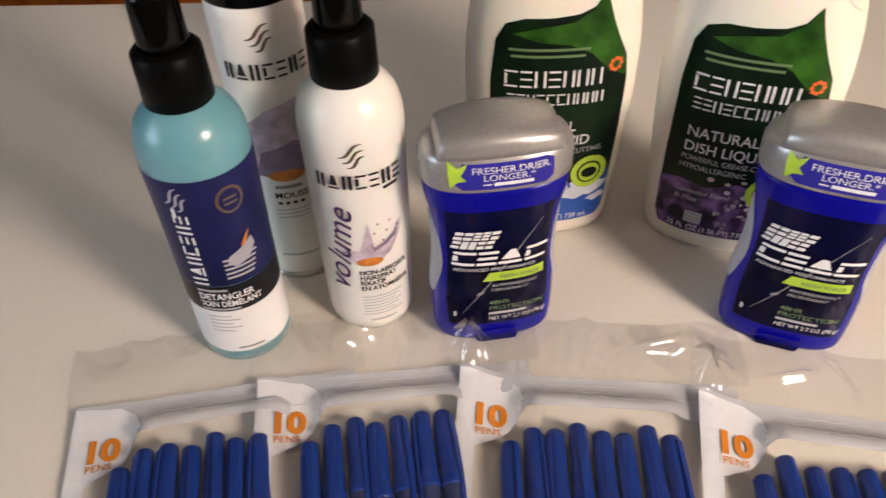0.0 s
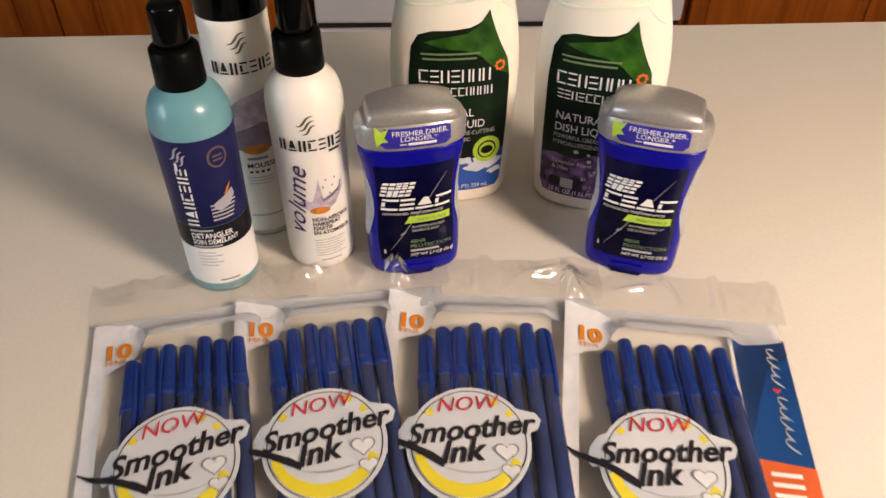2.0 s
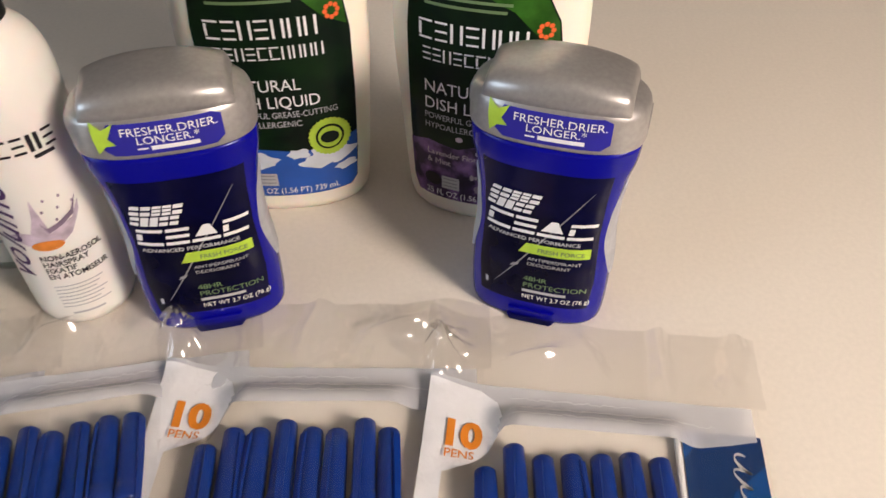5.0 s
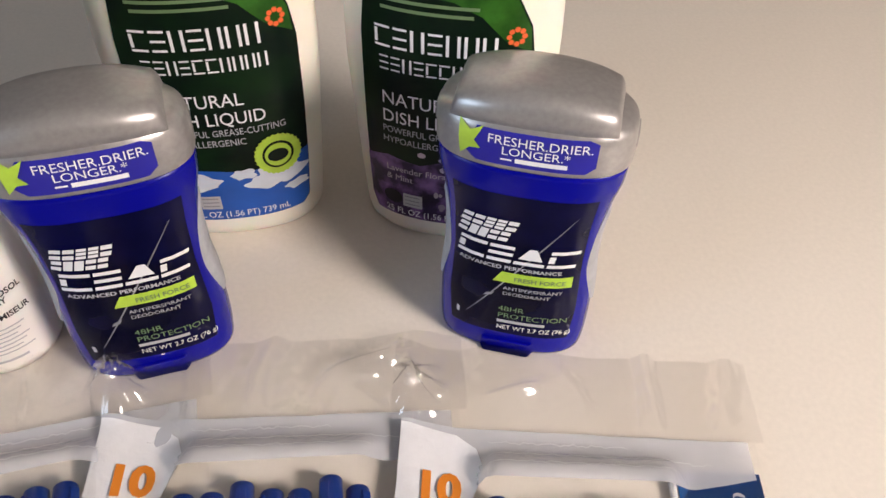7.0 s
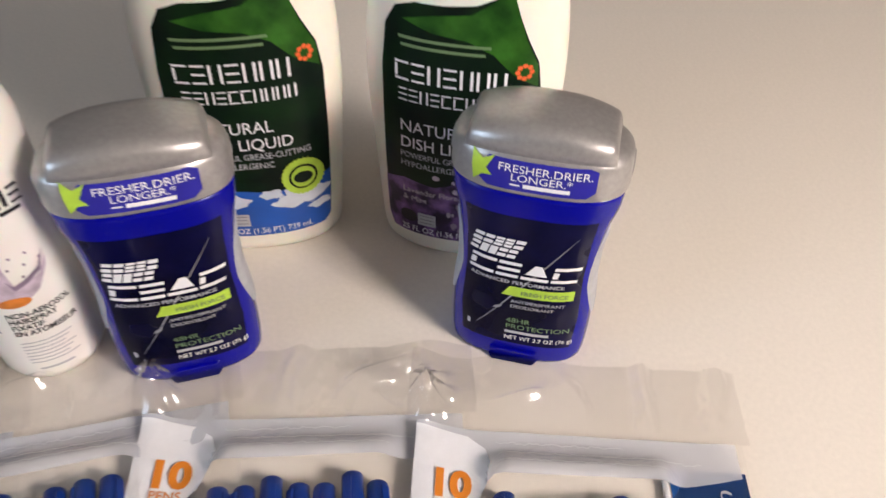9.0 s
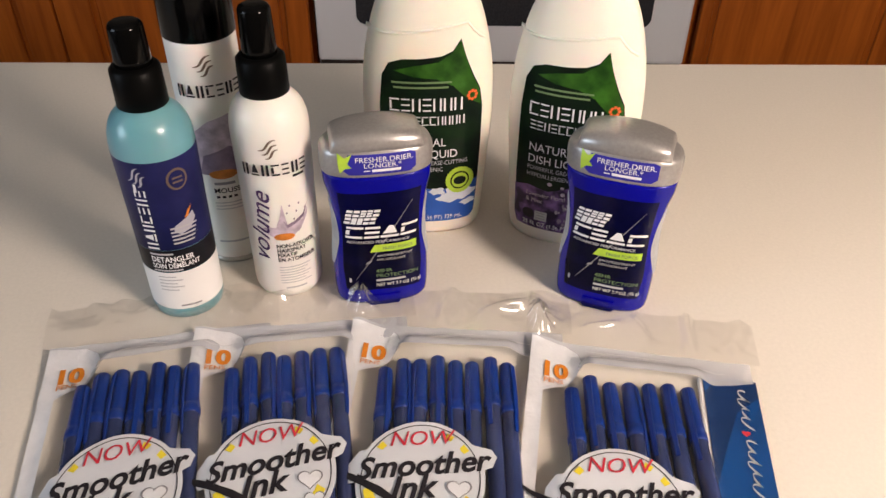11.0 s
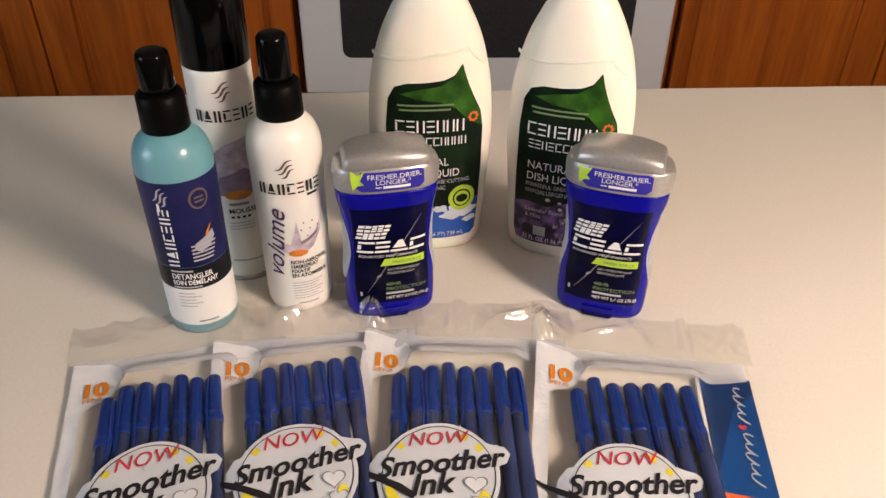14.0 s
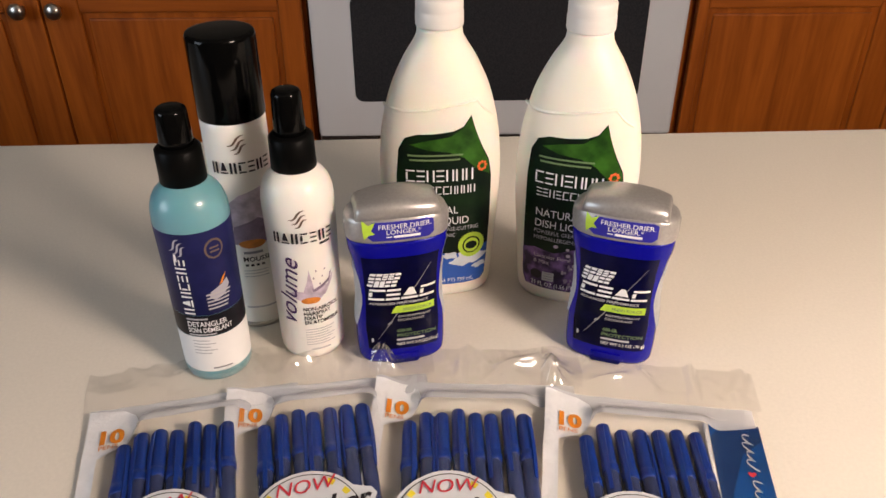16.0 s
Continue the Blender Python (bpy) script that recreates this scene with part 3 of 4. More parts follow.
hair = spray_bottle(pose(0.0235, 0.4165, 0, 0, 0, 0.6) @ Matrix.Diagonal((1, 1, 0.965, 1)), "hairspray_bottle", "white plastic non-aerosol hairspray bottle with black pump", PEARL, HK, (0.0136, 0.1375, 0.160), (0.0086, 0.1875))
go = on_round(lambda v: curve_at(HK, v, 0), 0.0002, radians(10))


def splash(parent, go, cx, cz, k=1.0):
    """A lilac splash round an amber drop."""
    part("splash_print", sheet_on([(cx + a * k, cz + b * k) for a, b in ((-0.0125, 0.006), (-0.009, 0.0015), (-0.004, -0.001), (0.004, -0.001), (0.010, 0.003), (0.0155, 0.012), (0.0185, 0.026), (0.0165, 0.017), (0.012, 0.010), (0.007, 0.0085), (0.003, 0.006), (0.002, 0.013), (0.0005, 0.024), (-0.0015, 0.014), (-0.004, 0.007), (-0.008, 0.0075))], go, 0.0002, 0.003), LILAC, parent)
    part("splash_shade", sheet_on([(cx + a * k, cz + b * k) for a, b in ((0.0005, 0.012), (0.0022, 0.006), (0.008, 0.0085), (0.013, 0.0115), (0.0165, 0.0205), (0.0125, 0.0135), (0.0065, 0.0102), (0.0022, 0.0085))], go, 0.0003, 0.003), LILACD, parent)
    for i in range(7):
        part("droplet_print", sheet_on(disc(cx + (0.003 + 0.0019 * i) * k, cz + (0.017 + 0.006 * math.sin(i * 2.1)) * k, 0.0005 * k, 0.0008 * k, 10), go, 0.0002), LILACD, parent)
    part("amber_drop", sheet_on(disc(cx, cz, 0.0060 * k, 0.0026 * k, 24), go, 0.0004), AMBER, parent)


swirl_on(-0.0010, 0.1120, 0.0115, go, BRONZE, hair, 20)
wordmark_on("pwpqbpb", -0.0180, 0.0950, 0.0370, 0.0075, 0.0011, go, INKK, hair, gap=0.3)
bars_on([(0.0100, 0.0175, 0.0915, 0.0932)], go, INKK, hair)
text_on("volume", 0.0165, -0.0098, 0.0300, go, PURPLE, hair, lean=0.4, turn=84, wide=1.08, bold=0.004, up=0.0005)
splash(hair, go, 0.0010, 0.0505)
for k, words in enumerate(("NON-AEROSOL", "HAIRSPRAY", "FIXATIF", "EN ATOMISEUR")):
    text_on(words, 0.0040, -0.0045, 0.0420 - k * 0.0036, go, INKK, hair, wide=0.86, bold=0.02)
bars_on([(-0.0045, 0.0150 - 0.002 * (k % 3), 0.0262 - k * 0.0021, 0.0268 - k * 0.0021) for k in range(7)], go, INKLG, hair)
bars_on([(-0.0020, 0.0110, 0.0090, 0.0102)], go, INKLG, hair)

MK = [(0.0192, 0.002), (0.0200, 0.004), (0.0202, 0.01), (0.0202, 0.10), (0.0202, 0.1585)]
mousse = empty("mousse_can", pose(-0.0177, 0.4514, 0, 0, 0, 1.6) @ Matrix.Diagonal((1, 1, 0.965, 1)), "tall white hair mousse can with glossy black cap", "mousse can")
part("can", lathe([(0.0, 0.003), (0.0165, 0.003), (0.018, 0.0)] + [(r, z) for r, z in smooth_profile(MK, 24)] + [(0.017, 0.1600)]), PEARL, mousse)
part("base_rim", lathe([(0.0185, 0.0002), (0.0203, 0.0004), (0.0206, 0.0018), (0.0203, 0.0034), (0.0196, 0.0038)]), NICKEL, mousse, "thin silver rim")
part("cap", lathe([(0.0204, 0.1576), (0.0207, 0.1584), (0.0206, 0.2075), (0.0203, 0.2095), (0.0195, 0.2107), (0.0180, 0.2111), (0.0, 0.2104)]), BLACKP, mousse, "tall glossy black cap")
go0 = on_round(lambda v: 0.0202, 0.0002, radians(14))


def go(u, v, up=0.0):
    return go0(u, v + 0.0065, up)


swirl_on(0.0, 0.1375, 0.0120, go, BRONZE, mousse, 20)
wordmark_on("pwpqbpb", -0.0180, 0.1180, 0.0370, 0.0078, 0.0011, go, INKK, mousse, gap=0.3)
part("lilac_print", sheet_on([(-0.016, 0.064), (0.020, 0.064), (0.022, 0.080), (0.020, 0.098), (0.010, 0.106), (-0.004, 0.102), (-0.016, 0.092)], go, 0.0002, 0.003), LILAC, mousse)
part("deep_lilac_print", sheet_on([(-0.014, 0.064), (0.018, 0.064), (0.018, 0.076), (0.006, 0.084), (-0.010, 0.078)], go, 0.0003, 0.003), LILACD, mousse)
part("amber_drop", sheet_on(disc(0.0, 0.0645, 0.0085, 0.0034, 24), go, 0.0005), AMBER, mousse)
bars_on([(-0.0065, 0.006, 0.0565, 0.0585)], go, INKG, mousse)
text_on("MOUSSE", 0.0050, -0.0075, 0.0505, go, INKK, mousse, bold=0.02)
bars_on([(-0.0065 + 0.0035 * k, -0.0045 + 0.0035 * k, 0.0465, 0.0482) for k in range(4)], go, INKK, mousse)
bars_on([(-0.008, 0.008, 0.0425 - k * 0.0024, 0.0432 - k * 0.0024) for k in range(3)], go, INKLG, mousse)
bars_on([(-0.010, 0.012, 0.0110, 0.0125)], go, INKLG, mousse)


# ---- dish soap bottles ----
DK = [(0.0330, 0.0190, 2.3, 0.0), (0.0355, 0.0215, 2.3, 0.004), (0.0368, 0.0230, 2.3, 0.015), (0.0392, 0.0240, 2.3, 0.05), (0.0415, 0.0245, 2.3, 0.09), (0.0410, 0.0242, 2.3, 0.11),
      (0.0385, 0.0232, 2.25, 0.131), (0.0325, 0.0210, 2.2, 0.155), (0.0235, 0.0175, 2.1, 0.175), (0.0158, 0.0145, 2.0, 0.1875), (0.0146, 0.0142, 2.0, 0.191), (0.0144, 0.0144, 2.0, 0.196)]


def dish_soap(m, label, variety):
    ob = empty("dish_soap_bottle", m, label, "soap bottle", "dish soaps")
    rows = smooth_profile(DK, 56)
    part("bottle", loft([oval(a, b, z, n, 72) for a, b, n, z in rows]), DISHW, ob, "milky white plastic body")
    shell = on_oval(DK, 0.0003)

    def go(u, v, up=0.0):
        return shell(u, 1.07 * v + 0.002, up)

    # moulded ridge that follows the label's shoulder
    ridge = [(-0.0375 + 0.003 * i, 0.1335 + 0.0035 * (i / 24) ** 2 + 0.004 * math.sin(i / 24 * 2.4) * (i / 24)) for i in range(21)] + [(0.026, 0.1345), (0.030, 0.1305), (0.034, 0.1275)]
    bm = bmesh.new()
    rings = []
    for u, v in ridge:
        rings.append([go(u, v + dv, up) for dv, up in ((-0.0012, -0.0006), (-0.0004, 0.0004), (0.0004, 0.0004), (0.0012, -0.0006))])
    loft(rings, bm)
    part("moulded_ridge", bm, DISHW, ob)
    edge = [(-0.0280, 0.0095), (0.0270, 0.0095), (0.0300, 0.0130), (0.0315, 0.030), (0.0328, 0.06), (0.0330, 0.088), (0.0312, 0.100), (0.0262, 0.110), (0.0215, 0.121), (0.0185, 0.131),
            (0.0135, 0.1245), (0.0065, 0.1218), (-0.0050, 0.1206), (-0.0170, 0.1202), (-0.0250, 0.1175), (-0.0292, 0.110), (-0.0310, 0.092), (-0.0312, 0.05), (-0.0305, 0.016)]
    label_ob = part("label", sheet_on(edge, go, 0.0, 0.003), GREEN, ob, "dark green leaf-shaped label")
    leaf = [(0.0185, 0.1300), (0.0135, 0.1240), (0.0050, 0.1185), (-0.010, 0.1165), (-0.022, 0.1135), (-0.010, 0.1100), (0.004, 0.1085), (0.014, 0.1040), (0.022, 0.0960), (0.0318, 0.0900), (0.0308, 0.0995), (0.0258, 0.1095)]
    part("leaf_print", sheet_on(leaf, go, 0.0002, 0.003), GREENL, ob)
    bars_on([(-0.0235, 0.0130, 0.1060, 0.1072), (-0.0225, 0.0110, 0.1030, 0.1042)], go, DIMGREEN, ob, 0.0003, step=0.003)
    wordmark_on("qbpbppp", -0.0250, 0.0890, 0.0450, 0.0080, 0.0009, go, INKW, ob, gap=0.22)
    wordmark_on("bbpbqqpppp", -0.0235, 0.0800, 0.0450, 0.0056, 0.00065, go, INKW, ob, gap=0.24)
    for i in range(8):
        a = 2 * math.pi * i / 8
        part("flower_mark", sheet_on(disc(0.0262 + 0.0026 * math.cos(a), 0.0970 + 0.0026 * math.sin(a), 0.0010, n=8), go, 0.0004), REDORANGE, ob, smooth=False)
    text_on("NATURAL", 0.0078, -0.0235, 0.0655, go, INKW, ob, wide=0.95, up=0.0004)
    text_on("DISH LIQUID", 0.0078, -0.0235, 0.0575, go, INKW, ob, wide=0.92, up=0.0004)
    text_on("POWERFUL GREASE-CUTTING", 0.0042, -0.0235, 0.0525, go, INKLG, ob, wide=0.84, up=0.0004)
    text_on("HYPOALLERGENIC", 0.0042, -0.0235, 0.0478, go, INKLG, ob, wide=0.9, up=0.0004)
    if variety == "clear":
        part("sky_print", sheet_on([(-0.0280, 0.0098), (0.0268, 0.0098), (0.0298, 0.0133), (0.0312, 0.030), (0.0318, 0.0385), (0.020, 0.0360), (0.006, 0.0340), (-0.008, 0.0360), (-0.022, 0.0370), (-0.0312, 0.0380), (-0.0305, 0.0165)], go, 0.0002, 0.003), SKYL, ob)
        for cx, cz, a, b in ((0.022, 0.030, 0.0085, 0.0042), (0.012, 0.0275, 0.0075, 0.0032), (0.0045, 0.033, 0.005, 0.0026), (0.0255, 0.0225, 0.005, 0.0022), (0.016, 0.0318, 0.0060, 0.0040), (-0.014, 0.030, 0.009, 0.004)):
            blob = [(cx + a * (1 + 0.16 * math.sin(5 * t + cx * 900)) * math.cos(t), cz + b * (1 + 0.22 * math.sin(4 * t + cz * 700)) * math.sin(t)) for t in [2 * math.pi * i / 30 for i in range(30)]]
            part("cloud_print", sheet_on(blob, go, 0.0003 + 0.00005 * (cx > 0.01), 0.004), CLOUD, ob)
    else:
        part("flower_print", sheet_on([(-0.0280, 0.0098), (0.0268, 0.0098), (0.0298, 0.0133), (0.0312, 0.030), (0.0322, 0.0440), (0.018, 0.0400), (0.006, 0.0440), (-0.008, 0.0390), (-0.022, 0.0410), (-0.0312, 0.0380), (-0.0305, 0.0165)], go, 0.0002, 0.003), LAVENDER, ob)
        rng = random.Random(5)
        for i in range(46):
            cx, cz = rng.gauss(0.012, 0.009), rng.gauss(0.028, 0.008)
            if -0.02 < cx < 0.029 and 0.013 < cz < 0.046:
                part("petal_print", sheet_on(disc(cx, cz, rng.uniform(0.0008, 0.0019), rng.uniform(0.0008, 0.0017), 7), go, 0.0003 + 0.00001 * i), LILAC if i % 3 else LILACD, ob, smooth=False)
        text_on("Lavender Floral", 0.0042, -0.0225, 0.0345, go, LILAC, ob, up=0.0012)
        text_on("& Mint", 0.0042, -0.0225, 0.0300, go, LILAC, ob, up=0.0012)
    part("seal", sheet_on(disc(0.0195, 0.0405, 0.0092, 0.0092, 56, 0.06, 1), go, 0.0010), LIME, ob, "round lime green seal")
    part("seal_ring", sheet_on(disc(0.0195, 0.0405, 0.0064), go, 0.0012), GREEN, ob)
    part("seal_centre", sheet_on(disc(0.0195, 0.0405, 0.0054), go, 0.0014), LIME, ob)
    part("seal_leaf", sheet_on(disc(0.0195, 0.0405, 0.0042, 0.0030), go, 0.0016), GREEN, ob)
    part("recycle_mark", sheet_on(disc(-0.0200, 0.0205, 0.0042, 0.0036, 20), go, 0.0010), INKK, ob)
    part("badge", sheet_on(rect(-0.0155, -0.0070, 0.0165, 0.0235), go, 0.0010), INKLG, ob)
    bars_on([(-0.0147, -0.0080, 0.0180 + 0.002 * k, 0.0186 + 0.002 * k) for k in range(3)], go, INKG, ob, 0.0012)
    text_on("25 FL OZ (1.56 PT) 739 mL", 0.0046, -0.0235, 0.0118, go, INKW, ob, wide=0.86, up=0.0010)
    cap = part("cap", lathe([(0.0150, 0.1955), (0.0153, 0.1965), (0.0152, 0.2040), (0.0146, 0.2052), (0.0150, 0.2060), (0.0150, 0.2115), (0.0140, 0.2135), (0.0060, 0.2140), (0.0052, 0.2165), (0.0040, 0.2185), (0.0, 0.2188)]), CAPCLEAR, ob, "frosted push-pull cap")
    return ob


dish_soap(pose(0.1111, 0.4860, 0, 0, 0, 4.6), "white dish soap bottle, green label with a blue sky", "clear")
dish_soap(pose(0.2041, 0.4745, 0, 0, 0, -16.4), "white dish soap bottle, green label with lavender flowers", "lavender")


# ---- deodorant sticks ----
BK = [(0.0268, 0.0142, 2.7, 0.0), (0.0282, 0.0155, 2.7, 0.003), (0.0288, 0.0162, 2.7, 0.018), (0.0283, 0.0163, 2.7, 0.035), (0.0270, 0.0160, 2.7, 0.052), (0.0270, 0.0160, 2.7, 0.062),
      (0.0286, 0.0165, 2.7, 0.078), (0.0307, 0.0174, 2.7, 0.088), (0.0311, 0.0176, 2.7, 0.0965)]
CK = [(0.0316, 0.0181, 2.7, 0.0970), (0.0318, 0.0183, 2.7, 0.0984), (0.0318, 0.0181, 2.7, 0.1045), (0.0314, 0.0177, 2.7, 0.1085), (0.0303, 0.0168, 2.7, 0.1112), (0.0270, 0.0150, 2.6, 0.1136), (0.0215, 0.0125, 2.5, 0.1150)]


def deodorant(m, label):
    ob = empty("deodorant_stick", m, label, "deodorant", "deodorants")
    part("body", loft([oval(a, b, z, n, 72) for a, b, n, z in smooth_profile(BK, 40)]), BLUEP, ob)
    part("collar", loft([oval(0.0306 + d, 0.0172 + d, z, 2.7, 72) for d, z in ((0, 0.0963), (0.0004, 0.0966), (0.0004, 0.0976), (0, 0.0978))]), BLUEP, ob)
    cap = part("cap", loft([oval(a, b, z, n, 72) for a, b, n, z in smooth_profile(CK, 26)]), SILVERP, ob, "silver plastic cap")
    # the raised saddle over the cap's top
    rings = []
    for x, sink in [(-0.0258, 0.0062), (-0.0252, 0.0024), (-0.0244, 0.0006)] + [(-0.0236 + 0.0472 * i / 22, 0.0) for i in range(23)] + [(0.0244, 0.0006), (0.0252, 0.0024), (0.0258, 0.0062)]:
        top = 0.1226 - 0.0040 * (abs(x) / 0.0258) ** 2.2 - sink
        half = 0.0163 * (1 - (abs(x) / 0.0318) ** 2.7) ** (1 / 2.7)
        ring = []
        for k in range(13):
            a = math.pi * k / 12
            ring.append((x, -half * math.copysign(abs(math.cos(a)) ** 0.5, math.cos(a)), 0.1090 + (top - 0.1090) * math.sin(a) ** 0.5))
        rings.append(ring)
    part("saddle", loft(rings), SILVERP, cap)
    part("mould_mark", loft([oval(0.0011, 0.0008, 0.12130, 2, 16), oval(0.0009, 0.0006, 0.1220, 2, 16)]), SILVERP, cap)
    for s in (-1, 1):
        part("grip_groove", loft([[(s * (0.0272 + 0.0002 * j), y, z) for y, z in rounded_rect(-0.0048, 0.0048, 0.1012, 0.1085, 0.003, 5)] for j in (0, 23)]), SILVERP, cap)
        # ribbed rubber side grip
        g = []
        for i in range(17):
            z = 0.026 + 0.050 * i / 16
            a, b, n = (curve_at(BK, z, c) for c in range(3))
            w = 0.0105 * math.sin(math.pi * (i + 0.6) / 17.2) ** 0.5
            row = []
            for k in range(9):
                y = w * (k / 8 * 2 - 1)
                x = a * (1 - min(abs(y / b), 0.999) ** n) ** (1 / n)
                edge_fall = 0.0006 if k in (0, 8) or i in (0, 16) else -0.0009
                row.append((s * (x - edge_fall), y, z))
            g.append(row)
        bm = bmesh.new()
        vs = [[bm.verts.new(p) for p in row] for row in g]
        for r0, r1 in zip(vs, vs[1:]):
            for k in range(8):
                bm.faces.new((r0[k], r0[k + 1], r1[k + 1], r1[k])[:: s])
        part("side_grip", bm, GRIP, ob, "grey ribbed rubber grip")
    go, up_cap = on_oval(BK, 0.0002), on_oval(CK, 0.0002)
    part("label", sheet_on([(-0.0225, 0.0130), (0.0225, 0.0125), (0.0235, 0.030), (0.0225, 0.055), (0.0230, 0.073), (0.0240, 0.0855), (-0.0240, 0.0855), (-0.0230, 0.073), (-0.0225, 0.055), (-0.0235, 0.030)], go, 0.0, 0.003), DEOLAB, ob, "midnight blue front label")
    # wordmark as plain slanted blocks
    wordmark_on("qqbbq", -0.0205, 0.0690, 0.0190, 0.0048, 0.0013, go, INKW, ob, lean=0.3, gap=0.18)
    wordmark_on("qppqq", -0.0215, 0.0636, 0.0175, 0.0046, 0.0013, go, INKW, ob, lean=0.3, gap=0.18)
    wordmark_on("qbwq", -0.0212, 0.0532, 0.0415, 0.0084, 0.0016, go, INKW, ob, lean=0.15, gap=0.1)
    text_on("ADVANCED PERFORMANCE", 0.0026, -0.0205, 0.0492, go, INKLG, ob, wide=1.12, bold=0.02)
    part("lime_bar", sheet_on([(-0.0075, 0.0425), (0.0205, 0.0425), (0.0205, 0.0478), (-0.0045, 0.0478)], go, 0.0002), LIME, ob)
    text_on("FRESH FORCE", 0.0030, 0.0000, 0.0440, go, DIMGREEN, ob, wide=1.0, bold=0.02, up=0.0005)
    text_on("ANTIPERSPIRANT", 0.0025, -0.0035, 0.0386, go, INKLG, ob, wide=1.1)
    text_on("DEODORANT", 0.0025, -0.0035, 0.0357, go, INKLG, ob, wide=1.1)
    part("blade_print", sheet_on(ribbon([(-0.0165 + 0.035 * i / 8, 0.0215 + 0.056 * i / 8) for i in range(9)], 0.0006), go, 0.00015), INKG, ob)
    part("blade_guard", sheet_on([(-0.0105, 0.0335), (-0.0075, 0.0345), (-0.0065, 0.0365), (-0.0095, 0.0352)], go, 0.0003), INKG, ob)
    text_on("48HR", 0.0040, -0.0045, 0.0265, go, DIMGREEN, ob, wide=1.05)
    text_on("PROTECTION", 0.0040, -0.0045, 0.0226, go, DIMGREEN, ob, wide=1.05)
    bars_on([(-0.0045, 0.0135, 0.0196, 0.0212)], go, INKLG, ob)
    text_on("NET WT 2.7 OZ (76 g)", 0.0036, -0.0045, 0.0155, go, INKW, ob, wide=0.8)
    bars_on([(-0.0205, -0.0193, 0.0190, 0.0222)], go, INKLG, ob)

    def on_cap(u, v, up=0.0):
        return up_cap(u, 0.0988 + 0.84 * (v - 0.0955), up)

    part("cap_label", sheet_on([(-0.0165, 0.0955), (0.0175, 0.0955), (0.0205, 0.0985), (0.0205, 0.1085), (0.0175, 0.1100), (-0.0165, 0.1100), (-0.0195, 0.1050), (-0.0195, 0.0985)], on_cap, 0.0, 0.003), CAPLAB, cap, "blue cap sticker")
    star = [(-0.0215, 0.0965), (-0.0185, 0.1005), (-0.0150, 0.1012), (-0.0172, 0.1042), (-0.0145, 0.1105), (-0.0185, 0.1080), (-0.0222, 0.1110), (-0.0222, 0.1040)]
    part("star_print", sheet_on(star, on_cap, 0.0003), LIME, cap)
    text_on("FRESHER.DRIER.", 0.0050, 0.0030, 0.1050, on_cap, INKW, cap, "CENTER", wide=0.92, up=0.0004)
    text_on("LONGER.*", 0.0050, 0.0020, 0.1008, on_cap, INKW, cap, "CENTER", wide=0.92, up=0.0004)
    bars_on([(-0.0085, -0.0050, 0.0982, 0.0990), (-0.0040, 0.0120, 0.0976, 0.0996)], on_cap, INKW, cap, 0.0003)
    # the dial at the foot
    bm = loft([[(x, -0.0105 - 0.0088 * (1 - (x / 0.0125) ** 4) * k, z) for x, z in rounded_rect(-0.0115, 0.0115, 0.0012, 0.0085, 0.003, 5)] for k in (0, 0.92, 1.0)])
    part("dial", bm, BLUEP, ob, "ribbed blue twist dial")
    return ob


deodorant(pose(0.0831, 0.4077, 0, 0, 0, 10.6) @ Matrix.Diagonal((1, 1, 0.98, 1)), "royal blue deodorant stick with silver cap, facing forward")
deodorant(pose(0.2226, 0.4046, 0, 0, 0, -18.9) @ Matrix.Diagonal((1, 1, 0.98, 1)), "royal blue deodorant stick with silver cap, turned aside")


# ---- packs of pens ----
def step01(a, b, x):
    f = min(max((x - a) / (b - a), 0), 1)
    return f * f * (3 - 2 * f)


LEN, WIDE = 0.168, 0.127


def bag_height(lift, seed, end, ridge):
    def h(u, v):
        start = 0.005 + 0.027 * (1 - step01(0.022, 0.034, u))
        puff = step01(0.004, 0.023, u) * (1 - step01(end, end + 0.013, u)) * step01(start, start + 0.014, -v)
        curl = (1 - step01(0.0, 0.022, u)) * lift
        n = noise.noise(Vector((u * 45 + seed, v * 45, seed * 3.1))) * 0.0010 + noise.noise(Vector((u * 130, v * 130, seed))) * 0.0004
        du, dv = u - 0.003, v - 0.013
        peak = 0.015 * math.exp(-(du * du + dv * dv) / 0.00009) * (0.45 + 0.55 * abs(math.cos(3.5 * math.atan2(dv, du) + seed))) * (lift > 0) * (0.35 if seed == 4.7 else 1.0)
        ru, rv, rw = ridge
        band = math.exp(-((v - rv - 0.34 * (u - ru)) / 0.0050) ** 2) * math.exp(-((u - ru) / rw) ** 4)
        calm = 1 - 0.92 * min(1.0, 1.4 * band)
        peak += 0.0085 * band
        fold = max(0.0, 1 - 3.2 * abs(noise.noise(Vector((u * 34 + seed, v * 22 + 0.35 * u * 34, 7)))))
        fine = max(0.0, 1 - 3.0 * abs(noise.noise(Vector((u * 85 - seed, v * 60, 3)))))
        top = step01(-0.004, 0.012, v) * (0.0040 * fold * fold * (3 - 2 * fold) + 0.0002 * fine)
        return 0.0022 + 0.0088 * puff + curl + abs(n) * (1 + 0.8 * step01(0.0, 0.008, v)) * calm + peak + max(0, top) * calm
    return h


